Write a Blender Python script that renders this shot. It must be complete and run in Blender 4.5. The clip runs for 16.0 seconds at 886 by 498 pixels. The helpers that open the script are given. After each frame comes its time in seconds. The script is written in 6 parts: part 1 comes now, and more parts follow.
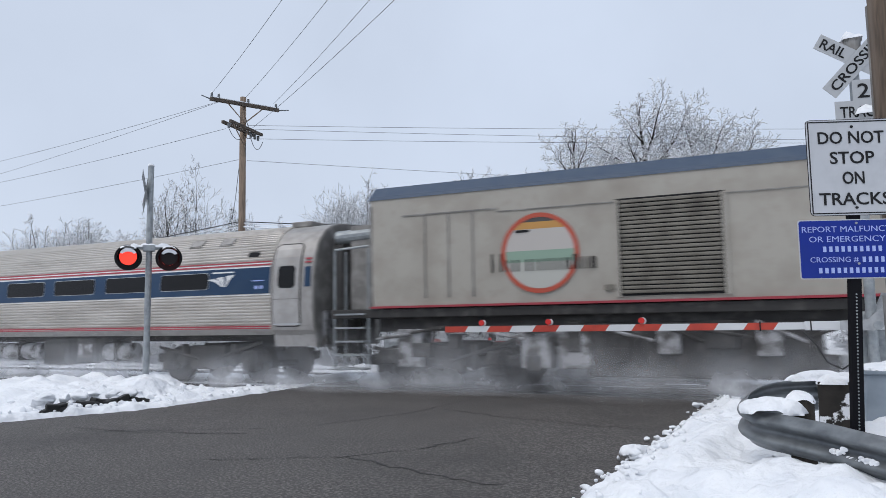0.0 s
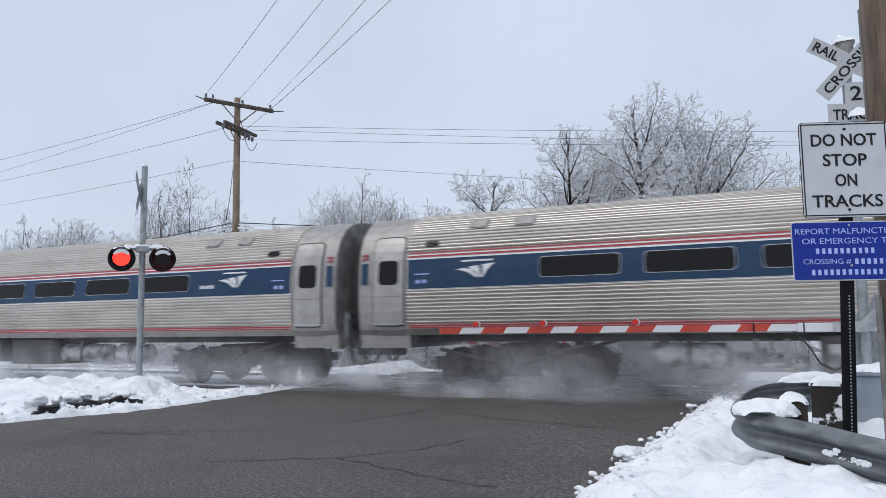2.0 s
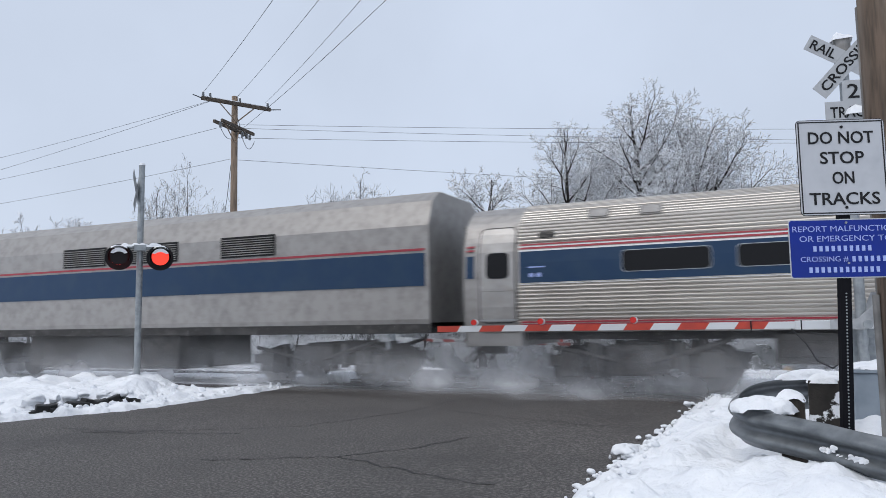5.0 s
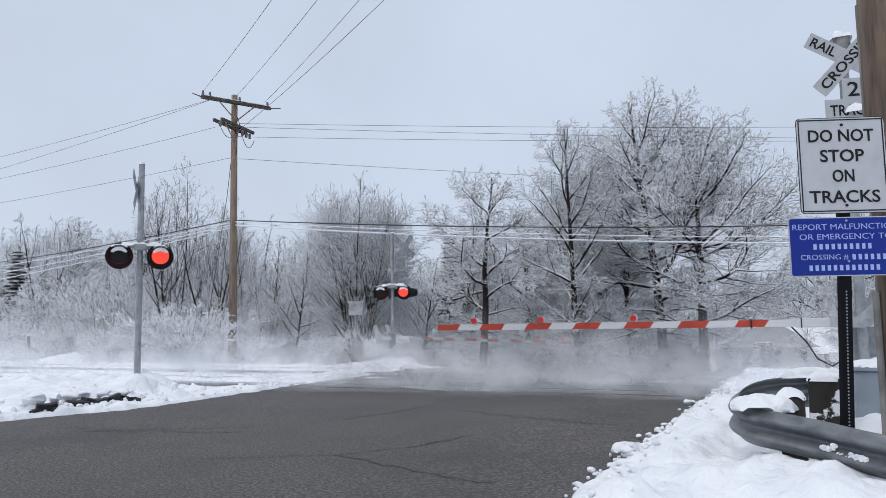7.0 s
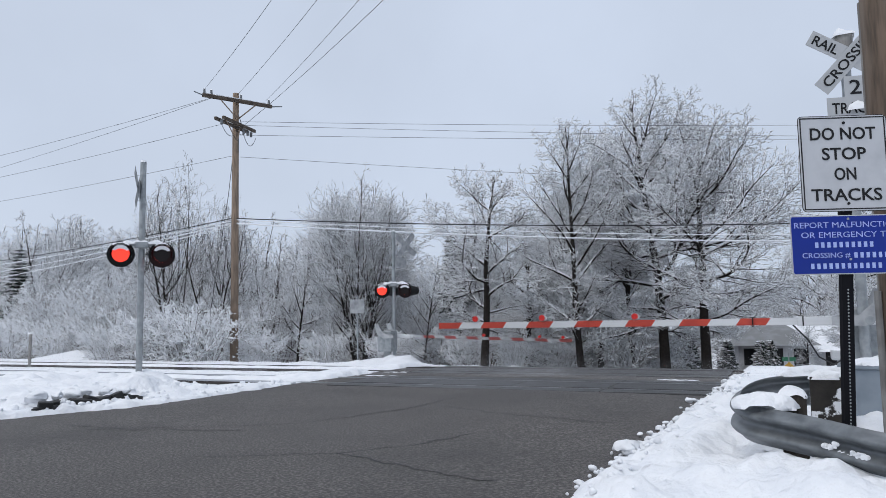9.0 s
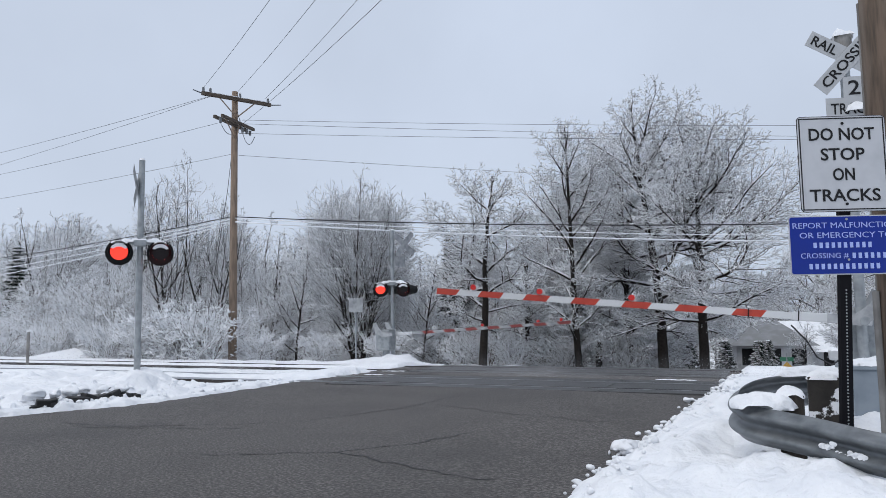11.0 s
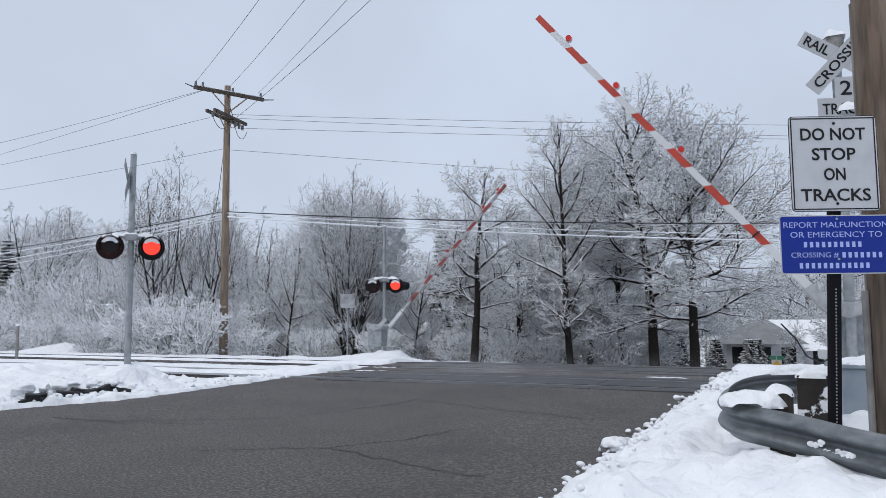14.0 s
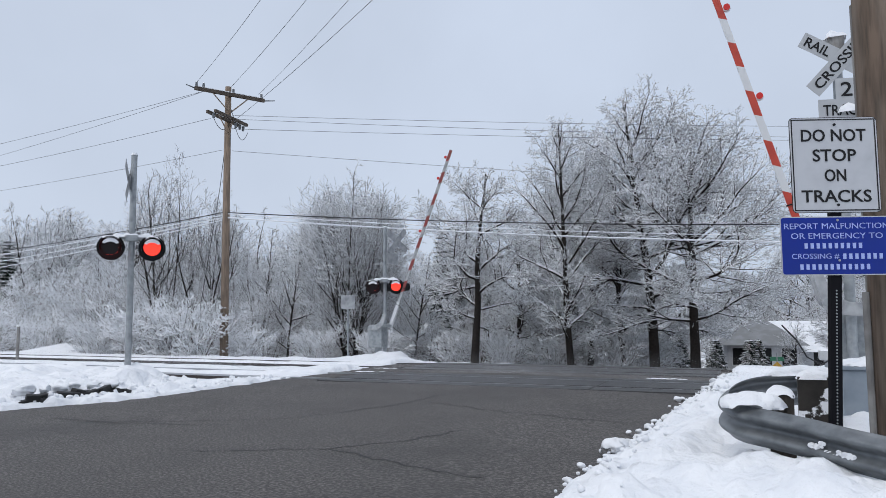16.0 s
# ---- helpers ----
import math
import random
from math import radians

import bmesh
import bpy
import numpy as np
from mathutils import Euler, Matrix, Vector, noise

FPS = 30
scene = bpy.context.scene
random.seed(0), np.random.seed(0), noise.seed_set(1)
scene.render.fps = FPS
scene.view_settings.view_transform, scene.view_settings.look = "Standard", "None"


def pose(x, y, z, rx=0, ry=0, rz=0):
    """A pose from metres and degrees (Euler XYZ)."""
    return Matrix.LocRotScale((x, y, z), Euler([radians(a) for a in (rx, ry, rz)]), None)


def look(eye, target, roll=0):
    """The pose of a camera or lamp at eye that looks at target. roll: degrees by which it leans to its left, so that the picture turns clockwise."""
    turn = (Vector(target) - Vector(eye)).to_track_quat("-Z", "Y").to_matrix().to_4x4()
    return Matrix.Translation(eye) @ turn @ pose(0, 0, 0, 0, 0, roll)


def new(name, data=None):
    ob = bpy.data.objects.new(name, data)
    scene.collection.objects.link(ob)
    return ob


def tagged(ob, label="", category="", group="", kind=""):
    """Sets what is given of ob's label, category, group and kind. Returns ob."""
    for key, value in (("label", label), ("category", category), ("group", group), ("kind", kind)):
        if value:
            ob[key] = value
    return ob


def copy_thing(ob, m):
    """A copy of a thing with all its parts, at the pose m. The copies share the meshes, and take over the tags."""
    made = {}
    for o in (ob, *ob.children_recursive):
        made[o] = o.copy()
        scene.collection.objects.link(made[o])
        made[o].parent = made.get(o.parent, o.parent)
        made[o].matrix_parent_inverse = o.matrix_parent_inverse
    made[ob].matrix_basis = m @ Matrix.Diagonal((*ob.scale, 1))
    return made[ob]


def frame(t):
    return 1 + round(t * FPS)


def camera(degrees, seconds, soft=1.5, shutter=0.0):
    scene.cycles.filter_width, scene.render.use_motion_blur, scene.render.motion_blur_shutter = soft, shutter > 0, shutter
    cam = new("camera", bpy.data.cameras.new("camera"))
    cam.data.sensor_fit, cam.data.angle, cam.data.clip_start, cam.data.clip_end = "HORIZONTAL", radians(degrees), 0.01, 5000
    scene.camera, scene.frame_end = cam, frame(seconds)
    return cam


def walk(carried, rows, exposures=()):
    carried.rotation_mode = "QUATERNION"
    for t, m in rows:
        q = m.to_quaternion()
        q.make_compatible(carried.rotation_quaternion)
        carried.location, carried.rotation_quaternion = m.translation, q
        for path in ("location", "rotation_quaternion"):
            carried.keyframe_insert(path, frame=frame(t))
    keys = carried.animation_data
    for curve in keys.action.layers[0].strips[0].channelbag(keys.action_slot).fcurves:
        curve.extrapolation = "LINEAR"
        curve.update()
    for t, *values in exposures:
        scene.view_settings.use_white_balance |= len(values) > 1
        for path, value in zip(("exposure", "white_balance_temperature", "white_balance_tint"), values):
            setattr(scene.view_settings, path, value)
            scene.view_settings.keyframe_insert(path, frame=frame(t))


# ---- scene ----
cam = camera(62.19, 16.0, soft=0.5, shutter=0.12)
EYE = (0.0, 0.0, 1.42)


def aim(yaw, pitch, roll):
    """A camera pose at the tripod: degrees to the left of the track's normal, up, and lean."""
    return pose(*EYE, 0, 0, yaw) @ pose(0, 0, 0, 90 + pitch) @ pose(0, 0, 0, 0, 0, roll)


walk(cam, [(t, aim(a, b, c)) for t, a, b, c in (
    (0.0, 25.15, 5.76, -0.82),
    (0.5, 25.02, 5.81, -0.83),
    (1.0, 24.90, 5.83, -0.84),
    (1.5, 24.79, 5.85, -0.80),
    (2.0, 24.71, 5.86, -0.78),
    (2.5, 24.64, 5.84, -0.75),
    (3.0, 24.59, 5.82, -0.72),
    (3.5, 24.54, 5.81, -0.76),
    (4.0, 24.53, 5.80, -0.81),
    (6.5, 24.55, 5.61, -0.96),
    (7.0, 24.55, 5.61, -0.97),
    (7.5, 24.60, 5.56, -0.96),
    (8.0, 24.65, 5.54, -0.97),
    (8.5, 24.66, 5.50, -0.98),
    (9.0, 24.66, 5.47, -0.96),
    (11.5, 24.51, 5.36, -0.74),
    (12.0, 24.40, 5.32, -0.75),
    (12.5, 24.31, 5.29, -0.70),
    (13.0, 24.17, 5.25, -0.64),
    (13.5, 24.05, 5.19, -0.50),
    (14.0, 23.96, 5.12, -0.41),
    (14.5, 23.91, 5.06, -0.36),
    (15.0, 23.92, 5.07, -0.36),
    (15.5, 23.96, 5.13, -0.37),
    (16.0, 24.00, 5.20, -0.37),
)], exposures=[(0.0, 0.07, 6500, 10), (4.2, 0.07, 6500, 10), (6.5, 0.03, 6500, 10), (9.0, 0.0, 6500, 10), (16.0, -0.01, 6500, 10)])

# ---- sky and sun ----
SUN_EL, SUN_AZ = radians(48), radians(200)
world = bpy.data.worlds.new("overcast_sky")
scene.world = world
world.use_nodes = True
wn, wl = world.node_tree.nodes, world.node_tree.links
sky = wn.new("ShaderNodeTexSky")
sky.sky_type, sky.sun_disc, sky.sun_elevation, sky.sun_rotation = "NISHITA", False, SUN_EL, SUN_AZ
sky.air_density, sky.dust_density = 1.0, 3.0
dim = wn.new("ShaderNodeMixRGB")
dim.blend_type, dim.inputs[0].default_value, dim.inputs[2].default_value = "MULTIPLY", 1.0, (0.07, 0.07, 0.07, 1)
cloud = wn.new("ShaderNodeMixRGB")
cloud.inputs[0].default_value, cloud.inputs[2].default_value = 0.86, (0.66, 0.745, 0.895, 1)
wl.new(sky.outputs[0], dim.inputs[1])
wl.new(dim.outputs[0], cloud.inputs[1])
drift = wn.new("ShaderNodeTexNoise")
drift.inputs["Scale"].default_value, drift.inputs["Detail"].default_value = 2.2, 5
soft_drift = wn.new("ShaderNodeMapRange")
soft_drift.inputs[1].default_value, soft_drift.inputs[2].default_value, soft_drift.inputs[3].default_value, soft_drift.inputs[4].default_value = 0.3, 0.7, 0.92, 1.06
veil = wn.new("ShaderNodeMixRGB")
veil.blend_type, veil.inputs[0].default_value = "MULTIPLY", 1.0
wl.new(drift.outputs[0], soft_drift.inputs[0])
wl.new(cloud.outputs[0], veil.inputs[1])
wl.new(soft_drift.outputs[0], veil.inputs[2])
wl.new(veil.outputs[0], wn["Background"].inputs[0])
wn["Background"].inputs[1].default_value = 1.0
sun = new("sun", bpy.data.lights.new("sun", "SUN"))
sun.data.energy, sun.data.angle, sun.data.color = 1.2, radians(40), (1.0, 0.97, 0.93)
sun.matrix_world = look((-6, -12, 30), (-6 + 8, 4, 0))


# ---- materials ----
def material(name, color, rough=0.6, metal=0.0, grain=None, stain=None, bump=0.0, bump_scale=40.0, spec=0.5, island=0.0, stretch=None, emit=None):
    """grain and stain: (second colour, scale, low, high) blended in by noise."""
    m = bpy.data.materials.new(name)
    m.use_nodes = True
    n, l = m.node_tree.nodes, m.node_tree.links
    b = n["Principled BSDF"]
    b.inputs["Roughness"].default_value, b.inputs["Metallic"].default_value = rough, metal
    b.inputs["Specular IOR Level"].default_value = spec
    co = n.new("ShaderNodeTexCoord")
    src = co.outputs["Object"]
    if stretch:
        mp = n.new("ShaderNodeMapping")
        mp.inputs["Scale"].default_value = stretch
        l.new(src, mp.inputs[0])
        src = mp.outputs[0]
    col = n.new("ShaderNodeRGB")
    col.outputs[0].default_value = (*color, 1)
    out = col.outputs[0]
    for layer in (grain, stain):
        if not layer:
            continue
        c2, scale, lo, hi = layer
        tx = n.new("ShaderNodeTexNoise")
        tx.inputs["Scale"].default_value, tx.inputs["Detail"].default_value = scale, 6
        l.new(src, tx.inputs["Vector"])
        mr = n.new("ShaderNodeMapRange")
        mr.inputs[1].default_value, mr.inputs[2].default_value = lo, hi
        l.new(tx.outputs[0], mr.inputs[0])
        mx = n.new("ShaderNodeMixRGB")
        mx.inputs[2].default_value = (*c2, 1)
        l.new(mr.outputs[0], mx.inputs[0])
        l.new(out, mx.inputs[1])
        out = mx.outputs[0]
    if island:
        g = n.new("ShaderNodeNewGeometry")
        hs = n.new("ShaderNodeHueSaturation")
        mr = n.new("ShaderNodeMapRange")
        mr.inputs[3].default_value, mr.inputs[4].default_value = 1 - island, 1 + island
        l.new(g.outputs["Random Per Island"], mr.inputs[0])
        l.new(mr.outputs[0], hs.inputs["Value"])
        l.new(out, hs.inputs["Color"])
        out = hs.outputs[0]
    l.new(out, b.inputs["Base Color"])
    if bump:
        tx = n.new("ShaderNodeTexNoise")
        tx.inputs["Scale"].default_value, tx.inputs["Detail"].default_value = bump_scale, 8
        l.new(src, tx.inputs["Vector"])
        bp = n.new("ShaderNodeBump")
        bp.inputs["Strength"].default_value, bp.inputs["Distance"].default_value = bump, 0.02
        l.new(tx.outputs[0], bp.inputs["Height"])
        l.new(bp.outputs[0], b.inputs["Normal"])
    if emit:
        b.inputs["Emission Color"].default_value, b.inputs["Emission Strength"].default_value = (*emit[0], 1), emit[1]
    return m


def snowy(name, color, dark, amount, scale=6.0, rough=0.9):
    """Bark or leaf with snow lying on what faces up."""
    m = material(name, color, rough, grain=(dark, 12.0, 0.35, 0.7), spec=0.2)
    n, l = m.node_tree.nodes, m.node_tree.links
    b = n["Principled BSDF"]
    base = b.inputs["Base Color"].links[0].from_socket
    g = n.new("ShaderNodeNewGeometry")
    sp = n.new("ShaderNodeSeparateXYZ")
    l.new(g.outputs["Normal"], sp.inputs[0])
    tx = n.new("ShaderNodeTexNoise")
    tx.inputs["Scale"].default_value = scale
    ad = n.new("ShaderNodeMath")
    l.new(sp.outputs[2], ad.inputs[0])
    l.new(tx.outputs[0], ad.inputs[1])
    mr = n.new("ShaderNodeMapRange")
    mr.inputs[1].default_value, mr.inputs[2].default_value = 1.05 - amount, 1.25 - amount
    l.new(ad.outputs[0], mr.inputs[0])
    mx = n.new("ShaderNodeMixRGB")
    mx.inputs[2].default_value = (0.90, 0.92, 0.95, 1)
    l.new(mr.outputs[0], mx.inputs[0])
    l.new(base, mx.inputs[1])
    l.new(mx.outputs[0], b.inputs["Base Color"])
    return m


SNOW = material("snow", (0.83, 0.842, 0.862), 0.8, grain=((0.74, 0.76, 0.795), 3.0, 0.45, 0.75), bump=1.0, bump_scale=9.0, spec=0.2)
for node in SNOW.node_tree.nodes:
    if node.type == "BUMP":
        node.inputs["Distance"].default_value = 0.05
ASPHALT = material("damp_asphalt", (0.055, 0.050, 0.046), 0.66, grain=((0.175, 0.160, 0.149), 34.0, 0.46, 0.66), stain=((0.05, 0.046, 0.043), 0.5, 0.45, 0.8), bump=1.0, bump_scale=36.0, spec=0.4)
PANEL = material("crossing_panel", (0.05, 0.05, 0.052), 0.45, grain=((0.08, 0.08, 0.08), 40, 0.5, 0.7), bump=0.3, bump_scale=60)
CRACK = material("tar_crack", (0.012, 0.012, 0.012), 0.6)
STEEL = material("rail_steel", (0.05, 0.043, 0.04), 0.6, 0.3, grain=((0.03, 0.022, 0.018), 12, 0.4, 0.7))
BACKGREY = material("weathered_back_and_shaded_white", (0.42, 0.43, 0.44), 0.6, 0.2, grain=((0.24, 0.25, 0.26), 6, 0.4, 0.7))
POLISHED = material("polished_rail_head", (0.45, 0.46, 0.48), 0.3, 0.9)
TIE = material("creosoted_tie", (0.05, 0.04, 0.035), 0.85, grain=((0.09, 0.075, 0.06), 20, 0.4, 0.7))
STAINLESS = material("fluted_stainless", (0.56, 0.525, 0.485), 0.42, 0.7, grain=((0.38, 0.35, 0.32), 3.0, 0.42, 0.8), stain=((0.50, 0.47, 0.43), 0.35, 0.4, 0.8), stretch=(0.25, 1, 1))
STAINDOOR = material("smooth_stainless", (0.37, 0.352, 0.335), 0.5, 0.5, grain=((0.27, 0.255, 0.24), 5.0, 0.42, 0.75))
BELLOWS = material("grey_gangway_rubber", (0.13, 0.125, 0.12), 0.7, grain=((0.24, 0.235, 0.23), 3.0, 0.5, 0.75))
TRIMSTEEL = material("bright_window_trim", (0.48, 0.49, 0.50), 0.35, 0.6)
DOORSTEEL = material("brushed_door_steel", (0.43, 0.415, 0.40), 0.45, 0.5, grain=((0.30, 0.285, 0.27), 2.5, 0.42, 0.75), stain=((0.36, 0.33, 0.30), 9.0, 0.5, 0.8))
GRIME = material("grimy_end_steel", (0.20, 0.19, 0.18), 0.65, 0.2, grain=((0.34, 0.33, 0.31), 3.0, 0.45, 0.7))
BLUE = material("car_blue", (0.014, 0.042, 0.095), 0.4, grain=((0.025, 0.055, 0.10), 2.0, 0.45, 0.75), spec=0.3)
REDSTRIPE = material("red_stripe", (0.33, 0.035, 0.05), 0.45)
WHITESTRIPE = material("white_stripe", (0.7, 0.7, 0.7), 0.5)
GLASS = material("dark_window", (0.010, 0.010, 0.011), 0.18, spec=0.2)
UNDER = material("underframe_soot_recess_shade", (0.035, 0.033, 0.032), 0.8, grain=((0.09, 0.085, 0.08), 5.0, 0.5, 0.75), bump=0.3)
UNDERLIGHT = material("snow_caked_underframe", (0.35, 0.35, 0.36), 0.8, grain=((0.07, 0.065, 0.06), 3.5, 0.42, 0.6), bump=0.4)
WHEELMAT = material("wheel_steel", (0.035, 0.032, 0.03), 0.65, 0.4)
CREAM = material("dirty_cream_paint", (0.385, 0.36, 0.315), 0.5, grain=((0.27, 0.24, 0.20), 1.2, 0.45, 0.8), stain=((0.33, 0.30, 0.255), 5.0, 0.5, 0.8))
ROOFBLUE = material("dull_blue_roof", (0.035, 0.06, 0.105), 0.6, grain=((0.05, 0.075, 0.115), 3, 0.4, 0.7))
LOUVER = material("grimy_louver", (0.20, 0.185, 0.155), 0.6, 0.2, grain=((0.10, 0.09, 0.075), 3, 0.4, 0.75))
GALV = material("galvanised_steel", (0.36, 0.38, 0.39), 0.5, 0.55, grain=((0.24, 0.26, 0.27), 9, 0.4, 0.7))
GUARD = material("weathered_guardrail", (0.19, 0.205, 0.215), 0.5, 0.5, grain=((0.10, 0.11, 0.12), 7, 0.4, 0.7), stain=((0.28, 0.29, 0.30), 1.4, 0.5, 0.75))
BLACK = material("black_paint", (0.010, 0.010, 0.011), 0.55, spec=0.25)
POSTBLACK = material("black_post", (0.008, 0.008, 0.010), 0.7, spec=0.08)
SIGNWHITE = material("sign_white", (0.475, 0.485, 0.505), 0.5, grain=((0.41, 0.42, 0.44), 6, 0.45, 0.8))
SIGNGREY = material("sign_grey_white", (0.42, 0.43, 0.44), 0.5, grain=((0.42, 0.43, 0.44), 7, 0.45, 0.8))
SIGNBLUE = material("sign_blue", (0.009, 0.027, 0.235), 0.5, grain=((0.012, 0.03, 0.20), 3, 0.45, 0.75), spec=0.2)
SIGNTEXT = material("sign_pale_lettering", (0.34, 0.42, 0.74), 0.5)
WOOD = material("weathered_pole_wood", (0.20, 0.142, 0.103), 0.85, grain=((0.10, 0.075, 0.055), 4.0, 0.4, 0.65), stain=((0.26, 0.205, 0.16), 1.5, 0.45, 0.75), bump=0.5, bump_scale=10, stretch=(6, 6, 0.5))
FARWOOD = material("brown_pole_wood", (0.25, 0.185, 0.135), 0.85, grain=((0.15, 0.112, 0.085), 3.0, 0.4, 0.65), stretch=(5, 5, 0.6))
ARMWOOD = material("dark_crossarm_wood", (0.06, 0.045, 0.035), 0.85, grain=((0.11, 0.09, 0.07), 6, 0.4, 0.7))
POSTWOOD = material("dark_wood_post", (0.035, 0.029, 0.024), 0.9, grain=((0.065, 0.056, 0.045), 9, 0.4, 0.7), bump=0.4, stretch=(4, 4, 0.7))
GATEWHITE = material("gate_white", (0.62, 0.63, 0.64), 0.4)
GATERED = material("gate_red", (0.50, 0.055, 0.03), 0.4, grain=((0.38, 0.04, 0.025), 5, 0.4, 0.7))
# faded red, darkened further to paint in the shade on the far arm's back
BACKRED = material("faded_shaded_gate_red", (0.26, 0.045, 0.04), 0.5, grain=((0.20, 0.06, 0.05), 5, 0.4, 0.7))
LAMPRED = material("red_lens", (0.40, 0.015, 0.012), 0.3, emit=((1.0, 0.03, 0.02), 0.12))
LIT = material("lit_red_lens", (0.6, 0.05, 0.02), 0.4, emit=((1.0, 0.036, 0.020), 1.15))
UNLIT = material("unlit_red_lens", (0.014, 0.010, 0.011), 0.35, spec=0.2)
WIRE = material("black_wire", (0.02, 0.02, 0.022), 0.6)
FROSTWIRE = material("snow_covered_wire", (0.82, 0.84, 0.88), 0.8)
TREESNOW = material("snow_on_branches", (0.90, 0.915, 0.94), 0.85, spec=0.1)
POSTSNOW = material("snow_plastered_post", (0.032, 0.028, 0.024), 0.9, grain=((0.018, 0.016, 0.014), 9, 0.4, 0.7), stain=((0.8, 0.82, 0.85), 4.5, 0.56, 0.58), bump=0.4)
PORCELAIN = material("grey_insulator", (0.12, 0.13, 0.14), 0.3)
BARK = snowy("snowy_bark", (0.034, 0.028, 0.025), (0.018, 0.015, 0.013), 0.26)
TWIG = snowy("snowy_twigs", (0.040, 0.033, 0.030), (0.022, 0.019, 0.017), 0.38, 3.0)
BUSHTWIG = snowy("snow_laden_twigs", (0.11, 0.083, 0.066), (0.05, 0.040, 0.034), 0.40, 3.0)
NEEDLES = snowy("snowy_needles", (0.02, 0.032, 0.022), (0.01, 0.016, 0.012), 0.18, 3.0)
FLAKE = material("loose_snowflakes", (0.90, 0.91, 0.94), 0.9, spec=0.0)
HOUSEWALL = material("pale_siding", (0.5, 0.51, 0.53), 0.7, grain=((0.35, 0.36, 0.38), 3, 0.4, 0.7))
ROOFGREY = material("grey_shingle_roof", (0.20, 0.205, 0.21), 0.85, grain=((0.26, 0.27, 0.285), 1.6, 0.45, 0.7))
YELLOW = material("yellow_sign", (0.55, 0.30, 0.02), 0.5)
GREEN = material("green_sign", (0.02, 0.16, 0.08), 0.5)
BOXGREY = material("grey_cabinet", (0.26, 0.30, 0.34), 0.5, 0.2, grain=((0.20, 0.235, 0.27), 4, 0.4, 0.7))


# ---- mesh helpers ----
def finish(bm, name, mat, smooth=False):
    me = bpy.data.meshes.new(name)
    bm.to_mesh(me)
    bm.free()
    me.materials.append(mat)
    if smooth:
        me.polygons.foreach_set("use_smooth", [True] * len(me.polygons))
    return me


def part(name, bm, mat, parent, label="", smooth=False):
    me = bm if isinstance(bm, bpy.types.Mesh) else finish(bm, name, mat, smooth)
    ob = new(name, me)
    ob.parent = parent
    if label:
        tagged(ob, label)
    return ob


def thing(name, label, category, group="", kind="", at=None):
    ob = new(name)
    ob.empty_display_size = 0.2
    if at is not None:
        ob.matrix_basis = at
    return tagged(ob, label, category, group, kind)


def raw(name, verts, faces, mat, smooth=False):
    me = bpy.data.meshes.new(name)
    me.from_pydata([tuple(v) for v in verts], [], faces)
    me.materials.append(mat)
    if smooth:
        me.polygons.foreach_set("use_smooth", [True] * len(me.polygons))
    me.update()
    return me


def box(bm, x0, x1, y0, y1, z0, z1, bevel=0.0, m=None):
    vs = bmesh.ops.create_cube(bm, size=1.0)["verts"]
    bmesh.ops.scale(bm, vec=(x1 - x0, y1 - y0, z1 - z0), verts=vs)
    bmesh.ops.translate(bm, vec=((x0 + x1) / 2, (y0 + y1) / 2, (z0 + z1) / 2), verts=vs)
    if m is not None:
        bmesh.ops.transform(bm, matrix=m, verts=vs)
    if bevel:
        es = list({e for v in vs for e in v.link_edges})
        bmesh.ops.bevel(bm, geom=es, offset=bevel, segments=2, affect="EDGES", profile=0.6)
    return bm


def rod(bm, p0, p1, r0, r1=None, seg=12):
    p0, p1 = Vector(p0), Vector(p1)
    r1 = r0 if r1 is None else r1
    d = p1 - p0
    m = Matrix.Translation((p0 + p1) / 2) @ d.to_track_quat("Z", "Y").to_matrix().to_4x4()
    bmesh.ops.create_cone(bm, cap_ends=True, segments=seg, radius1=r0, radius2=r1, depth=d.length, matrix=m)
    return bm


def bm_box(*a, **k):
    return box(bmesh.new(), *a, **k)


def bm_rod(*a, **k):
    return rod(bmesh.new(), *a, **k)


def slab(outline, y0, y1):
    """A plate from an outline in x and z, between y0 and y1."""
    bm = bmesh.new()
    a = [bm.verts.new((x, y0, z)) for x, z in outline]
    b = [bm.verts.new((x, y1, z)) for x, z in outline]
    bm.faces.new(a)
    bm.faces.new(b[::-1])
    for i in range(len(a)):
        j = (i + 1) % len(a)
        bm.faces.new((a[i], b[i], b[j], a[j]))
    bmesh.ops.recalc_face_normals(bm, faces=bm.faces)
    return bm


def rounded(x0, x1, z0, z1, r, seg=4):
    pts = []
    for cx, cz, a in ((x1 - r, z1 - r, 0), (x0 + r, z1 - r, 90), (x0 + r, z0 + r, 180), (x1 - r, z0 + r, 270)):
        for i in range(seg + 1):
            t = radians(a + 90 * i / seg)
            pts.append((cx + r * math.cos(t), cz + r * math.sin(t)))
    return pts


def ribbon(points, r, mat_name, mat, seg=6):
    """A tube along a line of points."""
    verts, faces = [], []
    pts = [Vector(p) for p in points]
    for i, p in enumerate(pts):
        d = (pts[min(i + 1, len(pts) - 1)] - pts[max(i - 1, 0)]).normalized()
        u = d.cross(Vector((0, 0, 1)))
        u = u.normalized() if u.length > 1e-4 else Vector((1, 0, 0))
        w = u.cross(d)
        for k in range(seg):
            a = 2 * math.pi * k / seg
            verts.append(p + r * (math.cos(a) * u + math.sin(a) * w))
    for i in range(len(pts) - 1):
        for k in range(seg):
            k2 = (k + 1) % seg
            faces.append((i * seg + k, i * seg + k2, (i + 1) * seg + k2, (i + 1) * seg + k))
    return raw(mat_name, verts, faces, mat, True)


